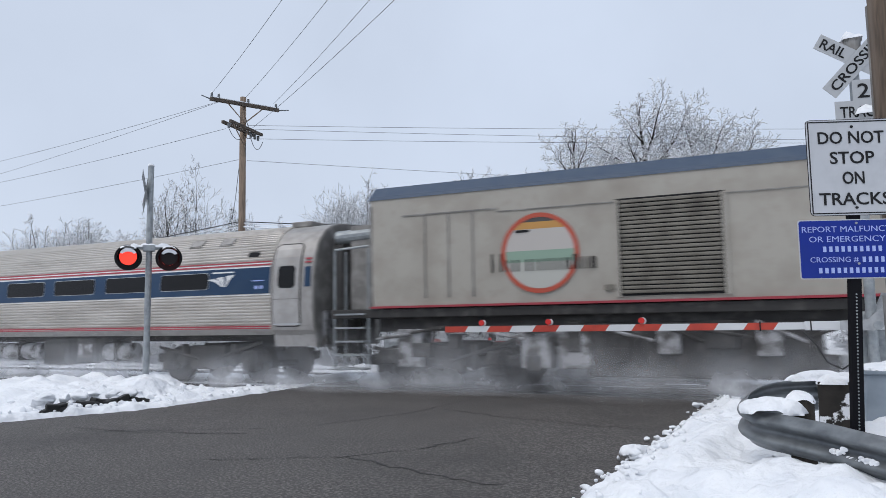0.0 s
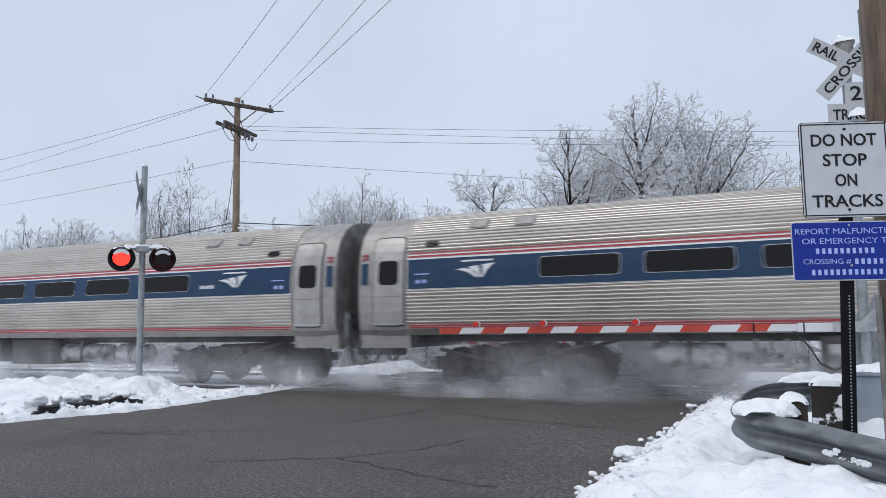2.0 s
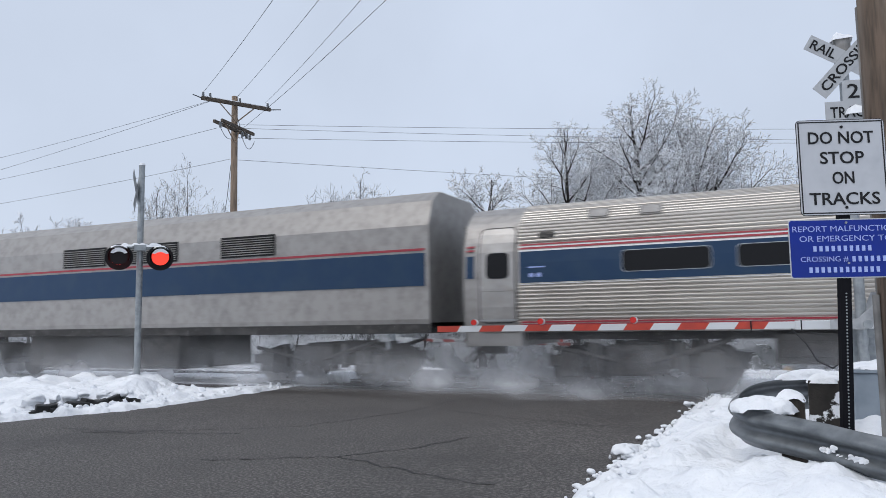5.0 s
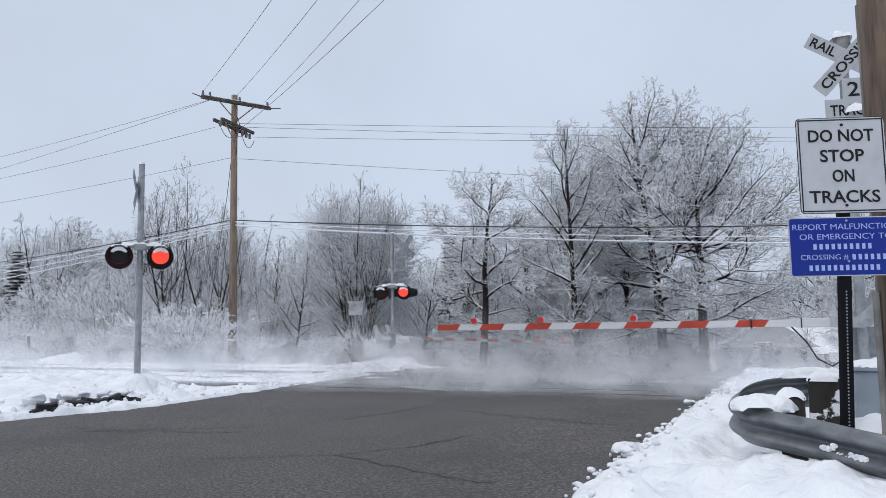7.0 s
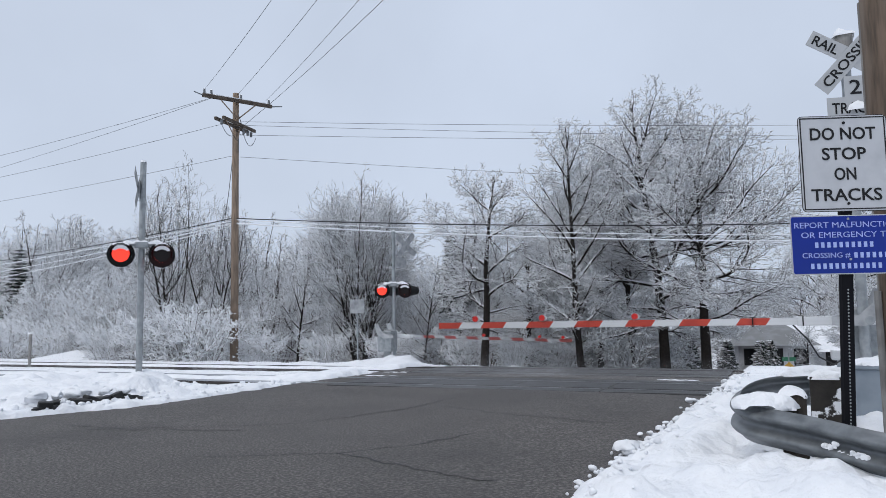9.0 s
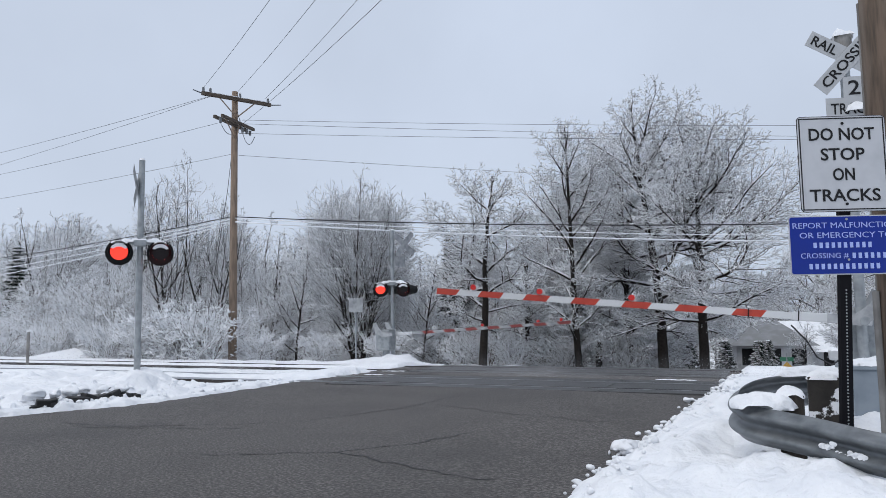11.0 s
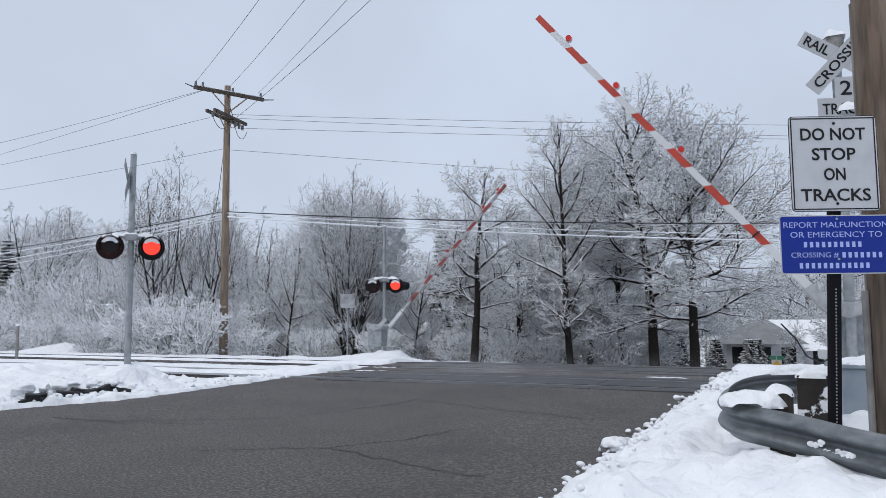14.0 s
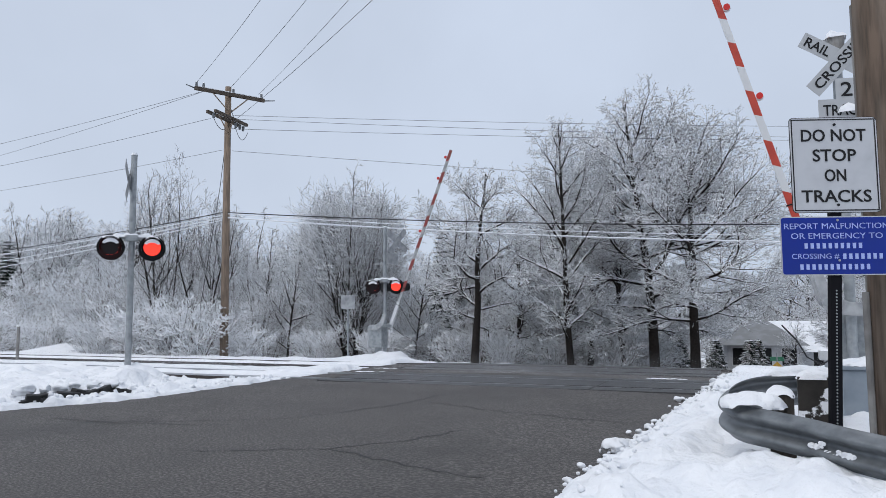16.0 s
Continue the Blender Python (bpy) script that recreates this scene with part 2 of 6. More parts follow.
def glyphs(text, stroke=0.0):
    """The built-in font's shape of some words, flush left at size 1, as a mesh and its corners."""
    cu = bpy.data.curves.new("letter", "FONT")
    cu.body, cu.size, cu.align_y, cu.extrude, cu.offset, cu.resolution_u = text, 1.0, "CENTER", 0.01, stroke, 3
    ob = bpy.data.objects.new("letter", cu)
    me = bpy.data.meshes.new_from_object(ob)
    bpy.data.objects.remove(ob)
    return me, np.array([v.co for v in me.vertices])


def lettering(text, height, mat, width, parent, m, depth=0.004, stroke=0.0):
    """Raised capitals, each a part, centred on m in its x-z plane and facing -y; stroke thickens the lines."""
    co = glyphs(text, stroke)[1]
    lo, hi = co.min(0), co.max(0)
    sc, sx, mid = height / (hi[1] - lo[1]), width / (hi[0] - lo[0]), (lo + hi) / 2
    for i, ch in enumerate(text):
        if ch == " ":
            continue
        right = glyphs(text[:i + 1], stroke)[1][:, 0].max()
        me, own = glyphs(ch, stroke)
        shift = right - own[:, 0].max()
        for v in me.vertices:
            x, y, z = v.co
            v.co = ((x + shift - mid[0]) * sx, -z / 0.01 * depth, (y - mid[1]) * sc)
        me.materials.clear()
        me.materials.append(mat)
        part("letter", me, mat, parent).matrix_basis = m


def lathe(profile, seg=24):
    """A solid turned about the y axis, from (radius, y) pairs."""
    bm = bmesh.new()
    rings = [[bm.verts.new((r * math.cos(2 * math.pi * k / seg), y, r * math.sin(2 * math.pi * k / seg))) for k in range(seg)] for r, y in profile]
    for a, b in zip(rings, rings[1:]):
        for k in range(seg):
            bm.faces.new((a[k], a[(k + 1) % seg], b[(k + 1) % seg], b[k]))
    bm.faces.new(rings[0][::-1])
    bm.faces.new(rings[-1])
    bmesh.ops.recalc_face_normals(bm, faces=bm.faces)
    return bm


def snow_cap(name, x0, x1, y0, y1, z, h, parent, seed=1, step=0.05):
    """A soft pad of snow on a ledge."""
    nx, ny = max(6, int((x1 - x0) / step)), max(6, int((y1 - y0) / step))
    verts, faces = [], []
    cx, cy, hx, hy = (x0 + x1) / 2, (y0 + y1) / 2, (x1 - x0) / 2, (y1 - y0) / 2
    for j in range(ny + 1):
        for i in range(nx + 1):
            u, v = i / nx * 2 - 1, j / ny * 2 - 1
            k = Vector((u * hx * 5 + seed * 3.7, v * hy * 5, 0))
            r = (abs(u) ** 3.5 + abs(v) ** 3.5) ** (1 / 3.5) * (1.0 + 0.22 * noise.noise(k))
            if r > 1:
                u, v = u / r, v / r
            e = math.sqrt(max(0.0, 1 - min(1.0, r) ** 3))
            q = Vector((cx + u * hx, cy + v * hy, 0))
            verts.append((q.x, q.y, z - 0.015 + h * e * (0.8 + 0.6 * noise.noise(q * 8 + Vector((seed, 0, 0))))))
    for j in range(ny):
        for i in range(nx):
            a = j * (nx + 1) + i
            faces.append((a, a + 1, a + nx + 2, a + nx + 1))
    return part(name, raw(name, verts, faces, SNOW, True), SNOW, parent)


# ---- ground, road, tracks ----
TRACK, TRACK2 = 15.45, 19.3


def fall(y):
    """The street's level: flat over the tracks, then down."""
    return 0.0 if y < 20.4 else -0.078 * (min(y, 55.0) - 20.4) * min(1.0, (y - 20.4) / 1.6)


def left_edge(y):
    return -10.35 - 0.45 * max(0.0, 9.8 - y) - 0.05 * max(0.0, 6.0 - y) ** 2 if y > 0 else -18


def right_edge(y):
    return -1.70 + 0.047 * (min(y, 20) - 6)


def smooth(a, b, x):
    t = min(1.0, max(0.0, (x - a) / (b - a)))
    return t * t * (3 - 2 * t)


def ground_z(x, y):
    base = fall(y)
    n1 = noise.noise(Vector((x * 0.9, y * 0.9, 0)))
    n2 = noise.noise(Vector((x * 3.2, y * 3.2, 5)))
    n3 = noise.noise(Vector((x * 9.0, y * 9.0, 9)))
    n4 = noise.noise(Vector((x * 1.9, y * 1.9, 3)))
    n5 = noise.noise(Vector((x * 17.0, y * 17.0, 2)))
    rough = 0.10 * n1 + 0.10 * n4 + 0.09 * n2 + 0.05 * n3 + 0.022 * n5
    le, re = left_edge(y), right_edge(y)
    ends = 1.0 - smooth(60, 90, y) if y > 0 else 1.0
    d = max(le - x, x - re)
    d += 0.13 * n2 + 0.10 * n3
    if d < 0:
        return base - 0.16
    tracks = smooth(12.4, 13.6, y) * (1 - smooth(20.8, 21.8, y))
    if x < -5:
        bank = (0.10 * smooth(0.0, 0.3, d) + 0.20 * smooth(0.85, 1.3, d)) * (1 - 0.35 * smooth(3.0, 6.0, d)) * (1 - 0.6 * smooth(10.8, 12.6, y) * (1 - smooth(1.0, 3.0, d)))
    else:
        bank = 0.20 * smooth(0.0, 0.7, d) + 0.13 * smooth(0.7, 1.9, d) * smooth(7.0, 8.5, y) + (0.03 + 0.07 * smooth(5.9, 6.7, y)) * smooth(1.0, 2.0, d) * (1 - smooth(6.8, 8.0, y))
    chunk = max(0.0, noise.noise(Vector((x * 5.5, y * 5.5, 21)))) * 0.09 + max(0.0, n4) * 0.10
    bank = bank * (0.85 + 0.5 * n1) + (0.6 * rough + (chunk if x > -5 else 0.6 * chunk)) * smooth(0, 0.5, d)
    if y > 19:
        bank *= 1 - 0.6 * smooth(19, 21, y)
    if 21.5 < y < 27 and -34 < x < -26:
        bank += 0.55 * math.exp(-((x + 30.0) / 1.6) ** 2 - ((y - 24.2) / 1.0) ** 2)
    if 21.5 < y < 27 and x < -9:
        bank += (0.34 + 0.16 * n2 + 0.1 * n3) * math.exp(-((x + 12.4) / 0.9) ** 2 - ((y - 23.0) / 0.9) ** 2)
    z = base - 0.12 * (1 - smooth(0, 0.12, d)) + bank * (1 - tracks)
    dip = smooth(13.2, 13.8, y) * (1 - smooth(TRACK + 0.30, TRACK + 0.60, y)) + smooth(TRACK2 - 1.5, TRACK2 - 1.1, y) * (1 - smooth(TRACK2 + 0.30, TRACK2 + 0.60, y))
    flat = -0.02 - 0.105 * dip + 0.015 * n2 + 0.04 * n1 + 0.12 * (1 - smooth(0.6, 2.2, d)) * smooth(0, 0.3, d)
    z = z * (1 - tracks) + tracks * (flat - 0.1 * (1 - smooth(0, 0.12, d)))
    if y > 26:
        z += 0.25 * n1 * smooth(26, 32, y)
    return z


def spaced(lo, hi, fine_lo, fine_hi, step, far_step):
    out, v, s = [fine_lo], fine_lo, step
    while v < fine_hi:
        v += step
        out.append(v)
    while v < hi:
        s = min(s * 1.18, far_step)
        v += s
        out.append(v)
    v, s = fine_lo, step
    while v > lo:
        s = min(s * 1.18, far_step)
        v -= s
        out.insert(0, v)
    return out


gx = spaced(-1500, 1500, -17.0, 2.2, 0.062, 160)
gy = spaced(-900, 2500, 3.0, 19.5, 0.062, 160)
verts = [(x, y, ground_z(x, y) if abs(x) < 300 and abs(y) < 400 else fall(y)) for y in gy for x in gx]
W = len(gx)
faces = [(j * W + i, j * W + i + 1, (j + 1) * W + i + 1, (j + 1) * W + i) for j in range(len(gy) - 1) for i in range(W - 1)]
ground = tagged(new("ground", raw("ground", verts, faces, SNOW, True)), "snow-covered ground with ploughed banks beside the street", "ground", kind="structure")

ry = [-40 + 2 * i for i in range(22)] + [4 + 0.5 * i for i in range(112)]
rverts, rfaces = [], []
for y in ry:
    a, b = left_edge(y) - (0.7 if y < 12 else 0.2), right_edge(y) + (0.7 if y < 12 else 0.2)
    for i in range(25):
        x = a + (b - a) * i / 24
        rverts.append((x, y, fall(y) + 0.03 * math.cos((x + 5.6) / 4.2 * 1.4) - 0.03))
for j in range(len(ry) - 1):
    for i in range(24):
        k = j * 25 + i
        rfaces.append((k, k + 1, k + 26, k + 25))
road = tagged(new("road", raw("road", rverts, rfaces, ASPHALT, True)), "wet dark asphalt street crossing the railway", "road", kind="structure")


def road_z(x, y):
    return fall(y) + 0.03 * math.cos((x + 5.6) / 4.2 * 1.4) - 0.03


def crack(points, width, seed):
    rnd = random.Random(seed)
    fine = []
    for (x0, y0), (x1, y1) in zip(points, points[1:]):
        k = max(2, int(math.hypot(x1 - x0, y1 - y0) / 0.12))
        for i in range(k):
            t = i / k
            fine.append((x0 + (x1 - x0) * t + rnd.uniform(-0.05, 0.05), y0 + (y1 - y0) * t + rnd.uniform(-0.05, 0.05)))
    vs, fs = [], []
    for i, (x, y) in enumerate(fine):
        w = width * rnd.uniform(0.3, 1.0)
        a = fine[min(i + 1, len(fine) - 1)]
        d = Vector((a[0] - x, a[1] - y, 0))
        d = d.normalized() if d.length > 0 else Vector((1, 0, 0))
        nrm = Vector((-d.y, d.x, 0)) * w
        z = road_z(x, y) + 0.004
        vs += [(x + nrm.x, y + nrm.y, z), (x - nrm.x, y - nrm.y, z)]
    for i in range(len(fine) - 1):
        fs.append((2 * i, 2 * i + 1, 2 * i + 3, 2 * i + 2))
    return part("crack", raw("crack", vs, fs, CRACK), CRACK, road)


CRACKS = (((-8.9, 7.3), (-7.2, 8.1), (-6.2, 8.7), (-5.6, 10.6), (-5.5, 12.6)), ((-5.7, 6.2), (-4.4, 6.9), (-3.9, 7.7), (-3.6, 8.7)),
          ((-5.3, 11.2), (-4.0, 10.6), (-2.6, 10.2), (-1.7, 10.1)), ((-9.6, 7.6), (-8.0, 7.5), (-6.5, 7.9)), ((-4.4, 6.9), (-3.2, 6.4), (-2.3, 6.2)))
for i, c in enumerate(CRACKS):
    crack(c, 0.016, i)


def rail_track(yc, name_label, x0, x1):
    track = thing("railway_track", name_label, "railway track", kind="structure")
    for side in (-0.7525, 0.7525):
        for name, z0, z1, half, mat in (("rail", -0.17, -0.012, 0.022, STEEL), ("rail_head", -0.04, 0.0, 0.036, POLISHED if yc < 17 else STEEL)):
            part(name, bm_box(x0, x1, yc + side - half, yc + side + half, z0, z1), mat, track)
    tie = finish(bm_box(-0.11, 0.11, -1.28, 1.28, -0.26, -0.14, 0.01), "tie", TIE)
    for i in range(70):
        ob = part("tie", tie, TIE, track)
        ob.matrix_basis = pose(-10.6 - 0.55 * i, yc, 0)
    return track


rail_track(TRACK, "snow-filled railway track with steel rails through the crossing", -400, 400)
rail_track(TRACK2, "snow-filled second railway track beyond the first", -400, 400)
panel = thing("crossing_surface", "black rubber panels between the rails on the street", "level crossing", kind="structure")
for yc in (TRACK, TRACK2):
    for ya, yb in ((-0.60, 0.60), (-1.35, -0.80), (0.80, 1.35)):
        for i in range(4):
            part("panel", bm_box(-9.4 + 2.05 * i, -9.4 + 2.05 * i + 2.03, yc + ya, yc + yb, -0.1, 0.004, 0.006), PANEL, panel)


# ---- train ----
SPEED, GAP0, CAR = 26.8, -9.9, 26.06


def coach_profile():
    """Half of the car's cross-section, from skirt to crown: (offset from centre, height)."""
    key = [(1.44, 1.22), (1.53, 1.34), (1.57, 1.7), (1.58, 2.1), (1.575, 2.3), (1.565, 2.55), (1.54, 2.8), (1.47, 3.1), (1.33, 3.4), (1.08, 3.65), (0.75, 3.81), (0.38, 3.885), (0.0, 3.9)]
    out = []
    for (a, b), (c, d) in zip(key, key[1:]):
        k = max(1, int(math.hypot(c - a, d - b) / 0.019))
        for i in range(k):
            out.append((a + (c - a) * i / k, b + (d - b) * i / k))
    return out + [key[-1]]


def extrude_x(profile, x0, x1, name, mat, cap=True, smooth=False):
    n = len(profile)
    vs = [(x0, y, z) for y, z in profile] + [(x1, y, z) for y, z in profile]
    fs = [(i, i + 1, n + i + 1, n + i) for i in range(n - 1)]
    if cap:
        fs += [tuple(range(n))[::-1], tuple(range(n, 2 * n))]
    return raw(name, vs, fs, mat, smooth)


def side_y(z, proud=0.0):
    """How far the near side lies from the centre line at a height."""
    key = [(1.44, 1.22), (1.53, 1.34), (1.57, 1.7), (1.58, 2.1), (1.575, 2.3), (1.565, 2.55), (1.54, 2.8), (1.47, 3.1), (1.33, 3.4)]
    for (a, b), (c, d) in zip(key, key[1:]):
        if z <= d:
            return -(a + (c - a) * (z - b) / (d - b)) - proud
    return -(1.33 - 1.0 * (z - 3.4)) - proud


def side_panel(outline, proud, thick, name, mat):
    """A thin panel that follows both curved sides: outline in x and z."""
    n = len(outline)
    vs = [(x, side_y(z, proud), z) for x, z in outline] + [(x, side_y(z, proud - thick), z) for x, z in outline]
    fs = [tuple(range(n)), tuple(range(2 * n - 1, n - 1, -1))] + [(i, n + i, n + (i + 1) % n, (i + 1) % n) for i in range(n)]
    return raw(name, vs, fs, mat)


def curved_panel(x0, x1, z0, z1, r, proud, name, mat):
    """A round-cornered panel that lies on the near side's curve, with a rim of its own thickness."""
    zs = [z0 + r * (1 - math.cos(radians(90 * i / 4))) for i in range(5)]
    zs += [z0 + r + (z1 - z0 - 2 * r) * i / 9 for i in range(1, 9)] + [z1 - (z - z0) for z in zs[::-1]]
    vs, fs = [], []
    for z in zs:
        e = min(z - z0, z1 - z, r)
        k = r - math.sqrt(max(0.0, r * r - (r - e) ** 2))
        for x, p in ((x0 + k, proud - 0.03), (x0 + k, proud), (x1 - k, proud), (x1 - k, proud - 0.03)):
            vs.append((x, side_y(z, p), z))
    for i in range(len(zs) - 1):
        for k in range(3):
            fs.append((4 * i + k, 4 * i + k + 1, 4 * i + k + 5, 4 * i + k + 4))
    return raw(name, vs, fs, mat)


def strip(x0, x1, z0, z1, proud, name, mat, rows=3):
    vs, fs = [], []
    for i in range(rows + 1):
        z = z0 + (z1 - z0) * i / rows
        vs += [(x0, side_y(z, proud), z), (x1, side_y(z, proud), z)]
    for i in range(rows):
        fs.append((2 * i, 2 * i + 1, 2 * i + 3, 2 * i + 2))
    k = len(vs)
    for i in range(rows + 1):
        z = z0 + (z1 - z0) * i / rows
        vs += [(x0, side_y(z, 0) + 0.02, z), (x1, side_y(z, 0) + 0.02, z)]
    fs += [(k - 2, k - 1, 2 * k - 1, 2 * k - 2), (0, k, k + 1, 1)]
    return raw(name, vs, fs, mat)


WHEEL = finish(lathe([(0.1, -0.95), (0.13, -0.85), (0.36, -0.85), (0.40, -0.80), (0.455, -0.82), (0.457, -0.72), (0.48, -0.70), (0.48, -0.67), (0.3, -0.66)], 32), "wheel", WHEELMAT)


def truck(parent, xc, parts_mat=UNDER):
    """A two-axle bogie with its four wheels."""
    fr = bmesh.new()
    for s in (-1, 1):
        box(fr, xc - 1.75, xc + 1.75, s * 1.05 - 0.11, s * 1.05 + 0.11, 0.52, 0.74, 0.03)
        box(fr, xc - 0.55, xc + 0.55, s * 1.12 - 0.12, s * 1.12 + 0.12, 0.36, 0.95, 0.03)
        for a in (-1.3, 1.3):
            box(fr, xc + a - 0.2, xc + a + 0.2, s * 1.12 - 0.12, s * 1.12 + 0.12, 0.33, 0.82, 0.04)
            rod(fr, (xc + a * 0.62, s * 1.16, 0.45), (xc + a * 0.62, s * 1.16, 0.98), 0.1, seg=10)
        rod(fr, (xc - 1.6, s * 1.22, 0.9), (xc - 0.3, s * 1.22, 0.62), 0.045, seg=8)
        rod(fr, (xc + 0.3, s * 1.22, 0.62), (xc + 1.7, s * 1.22, 1.05), 0.045, seg=8)
    box(fr, xc - 0.35, xc + 0.35, -1.0, 1.0, 0.5, 1.0, 0.04)
    bogie = part("bogie", fr, parts_mat, parent, "sooty cast-steel bogie frame caked with snow")
    for a in (-1.3, 1.3):
        for s in (-1, 1):
            w = part("wheel", WHEEL, WHEELMAT, bogie)
            w.matrix_basis = pose(xc + a, 0, 0.457) @ (pose(0, 0, 0) if s < 0 else pose(0, 0, 0, 0, 0, 180))
        part("axle", bm_rod((xc + a, -0.7, 0.457), (xc + a, 0.7, 0.457), 0.08, seg=12), WHEELMAT, bogie)
    return bogie


RIBS = coach_profile()


def coach(first, windows, number, rear_emblem, front_emblem, label):
    """A fluted stainless passenger car; its front coupler face lies at x = 0, its tail at -CAR."""
    car = thing("passenger_car", label, "railway carriage", "cars of the passing train")
    L0, L1 = -CAR + 0.32, -0.32
    prof = []
    for i, (y, z) in enumerate(RIBS):
        rib = 0.013 * (-1 if i % 4 == 0 else 1 if i % 4 == 2 else 0.6)
        if 2.16 < z < 2.96 or z < 1.42:
            rib = 0
        k = 1.0 + rib / max(0.6, abs(y)) if y > 0.5 else 1.0
        prof.append((-y * k, z + (rib if y <= 0.9 else rib * 0.5)))
    full = prof + [(-y, z) for y, z in prof[::-1][1:]]
    part("body", extrude_x(full, L0 + 1.17, L1 - 1.17, "body", STAINLESS), STAINLESS, car, "fluted stainless steel body, grey with road grime")
    plain = [(-y * 0.992, z - 0.01) for y, z in RIBS[::6]] + [(0, 3.89)]
    plain = plain + [(-y, z) for y, z in plain[::-1][1:]]
    low = [(-1.40, 0.93)] + plain + [(1.40, 0.93)]
    for a, b in ((L0, L0 + 1.17), (L1 - 1.17, L1)):
        part("vestibule", extrude_x(low, a, b, "vestibule", STAINDOOR), STAINDOOR, car, "smooth stainless vestibule end")
    for x0, x1, tone in ((L0 + 1.2, L1 - 1.2, 0),):
        part("blue_band", strip(x0, x1, 2.17, 2.80, 0.008, "blue_band", BLUE, 8), BLUE, car, "dark blue window band")
        for z0, z1, mt in ((2.80, 2.825, WHITESTRIPE), (2.845, 2.885, REDSTRIPE), (2.885, 2.905, WHITESTRIPE), (2.92, 2.95, REDSTRIPE), (2.14, 2.17, WHITESTRIPE), (1.385, 1.42, REDSTRIPE), (1.345, 1.37, REDSTRIPE)):
            part("stripe", strip(x0, x1, z0, z1, 0.010, "stripe", mt, 1), mt, car)
        part("skirt", strip(x0, x1, 1.2, 1.335, 0.004, "skirt", STAINDOOR, 2), STAINDOOR, car)
    for x in windows:
        fr = part("window_frame", side_panel(rounded(x - 0.012, x + 1.582, 2.313, 2.727, 0.085), 0.016, 0.03, "window_frame", TRIMSTEEL), TRIMSTEEL, car)
        part("pane", side_panel(rounded(x, x + 1.57, 2.325, 2.715, 0.08), 0.022, 0.03, "pane", GLASS), GLASS, fr)
    for s, e in ((1, L1), (-1, L0)):
        xa, xb = (e - 1.10, e - 0.36) if s > 0 else (e + 0.36, e + 1.10)
        # no recess is cut: a raised dark panel paints its shade round the door
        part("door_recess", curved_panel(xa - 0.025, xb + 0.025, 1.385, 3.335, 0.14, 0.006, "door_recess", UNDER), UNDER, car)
        d = part("door", curved_panel(xa, xb, 1.41, 3.31, 0.12, 0.016, "door", DOORSTEEL), DOORSTEEL, car, "grey stainless vestibule door")
        part("door_window", curved_panel(xa + 0.14, xb - 0.12, 2.28, 2.80, 0.10, 0.024, "door_window", GLASS), GLASS, d)
        part("door_seam", curved_panel(xa + 0.03, xb - 0.03, 2.02, 2.034, 0.005, 0.021, "door_seam", GRIME), GRIME, d)
        part("door_sill", curved_panel(xa - 0.01, xb + 0.01, 1.43, 1.465, 0.01, 0.03, "door_sill", TRIMSTEEL), TRIMSTEEL, d)
        part("step_well", side_panel(rounded(xa, xb, 0.95, 1.27, 0.03), 0.012, 0.03, "step_well", STAINDOOR), STAINDOOR, car)
        xa, xb = (e - 0.22, e - 0.06) if s > 0 else (e + 0.06, e + 0.22)
        part("end_band", side_panel([(xa, 2.3), (xb, 2.3), (xb, 2.76), (xa, 2.76)], 0.012, 0.03, "end_band", BLUE), BLUE, car)
        for z in (2.85, 2.93):
            part("stripe", side_panel([(xa, z), (xb, z), (xb, z + 0.04), (xa, z + 0.04)], 0.012, 0.03, "stripe", REDSTRIPE), REDSTRIPE, car)
        # end wall, diaphragm and coupler
        ew = [(y * 0.985, z - 0.02) for y, z in low]
        part("end_wall", extrude_x(ew, e - 0.02, e + 0.03 if s > 0 else e - 0.03, "end_wall", GRIME), GRIME, car)
        dm = part("diaphragm", bm_box(min(e, e + s * 0.3), max(e, e + s * 0.3), -0.76, 0.76, 3.3, 3.5, 0.03), BELLOWS, car, "grimy grey gangway bellows")
        for yy in (-0.62, 0.62):
            for k in range(4):
                xx = e + s * (0.05 + 0.065 * k)
                part("bellows_fold", bm_box(xx - 0.028, xx + 0.028, yy - 0.14, yy + 0.14, 0.95, 3.32, 0.02), BELLOWS, dm)
        cp = bmesh.new()
        box(cp, min(e - 0.3 * s, e + s * 0.34), max(e - 0.3 * s, e + s * 0.34), -0.12, 0.12, 0.72, 0.98, 0.03)
        part("coupler", cp, UNDER, car)
        for yy in (-0.5, -0.9, 0.6):
            part("hose", bm_rod((e - 0.1 * s, yy, 1.0), (e + 0.28 * s, yy * 0.9, 0.55), 0.035, seg=8), UNDERLIGHT if yy < -0.8 else UNDER, car)
        part("end_snow", bm_box(min(e + s * 0.04, e + s * 0.16), max(e + s * 0.04, e + s * 0.16), -1.25, -0.8, 0.9, 1.75, 0.05), UNDERLIGHT, car, "packed snow on the end sill")
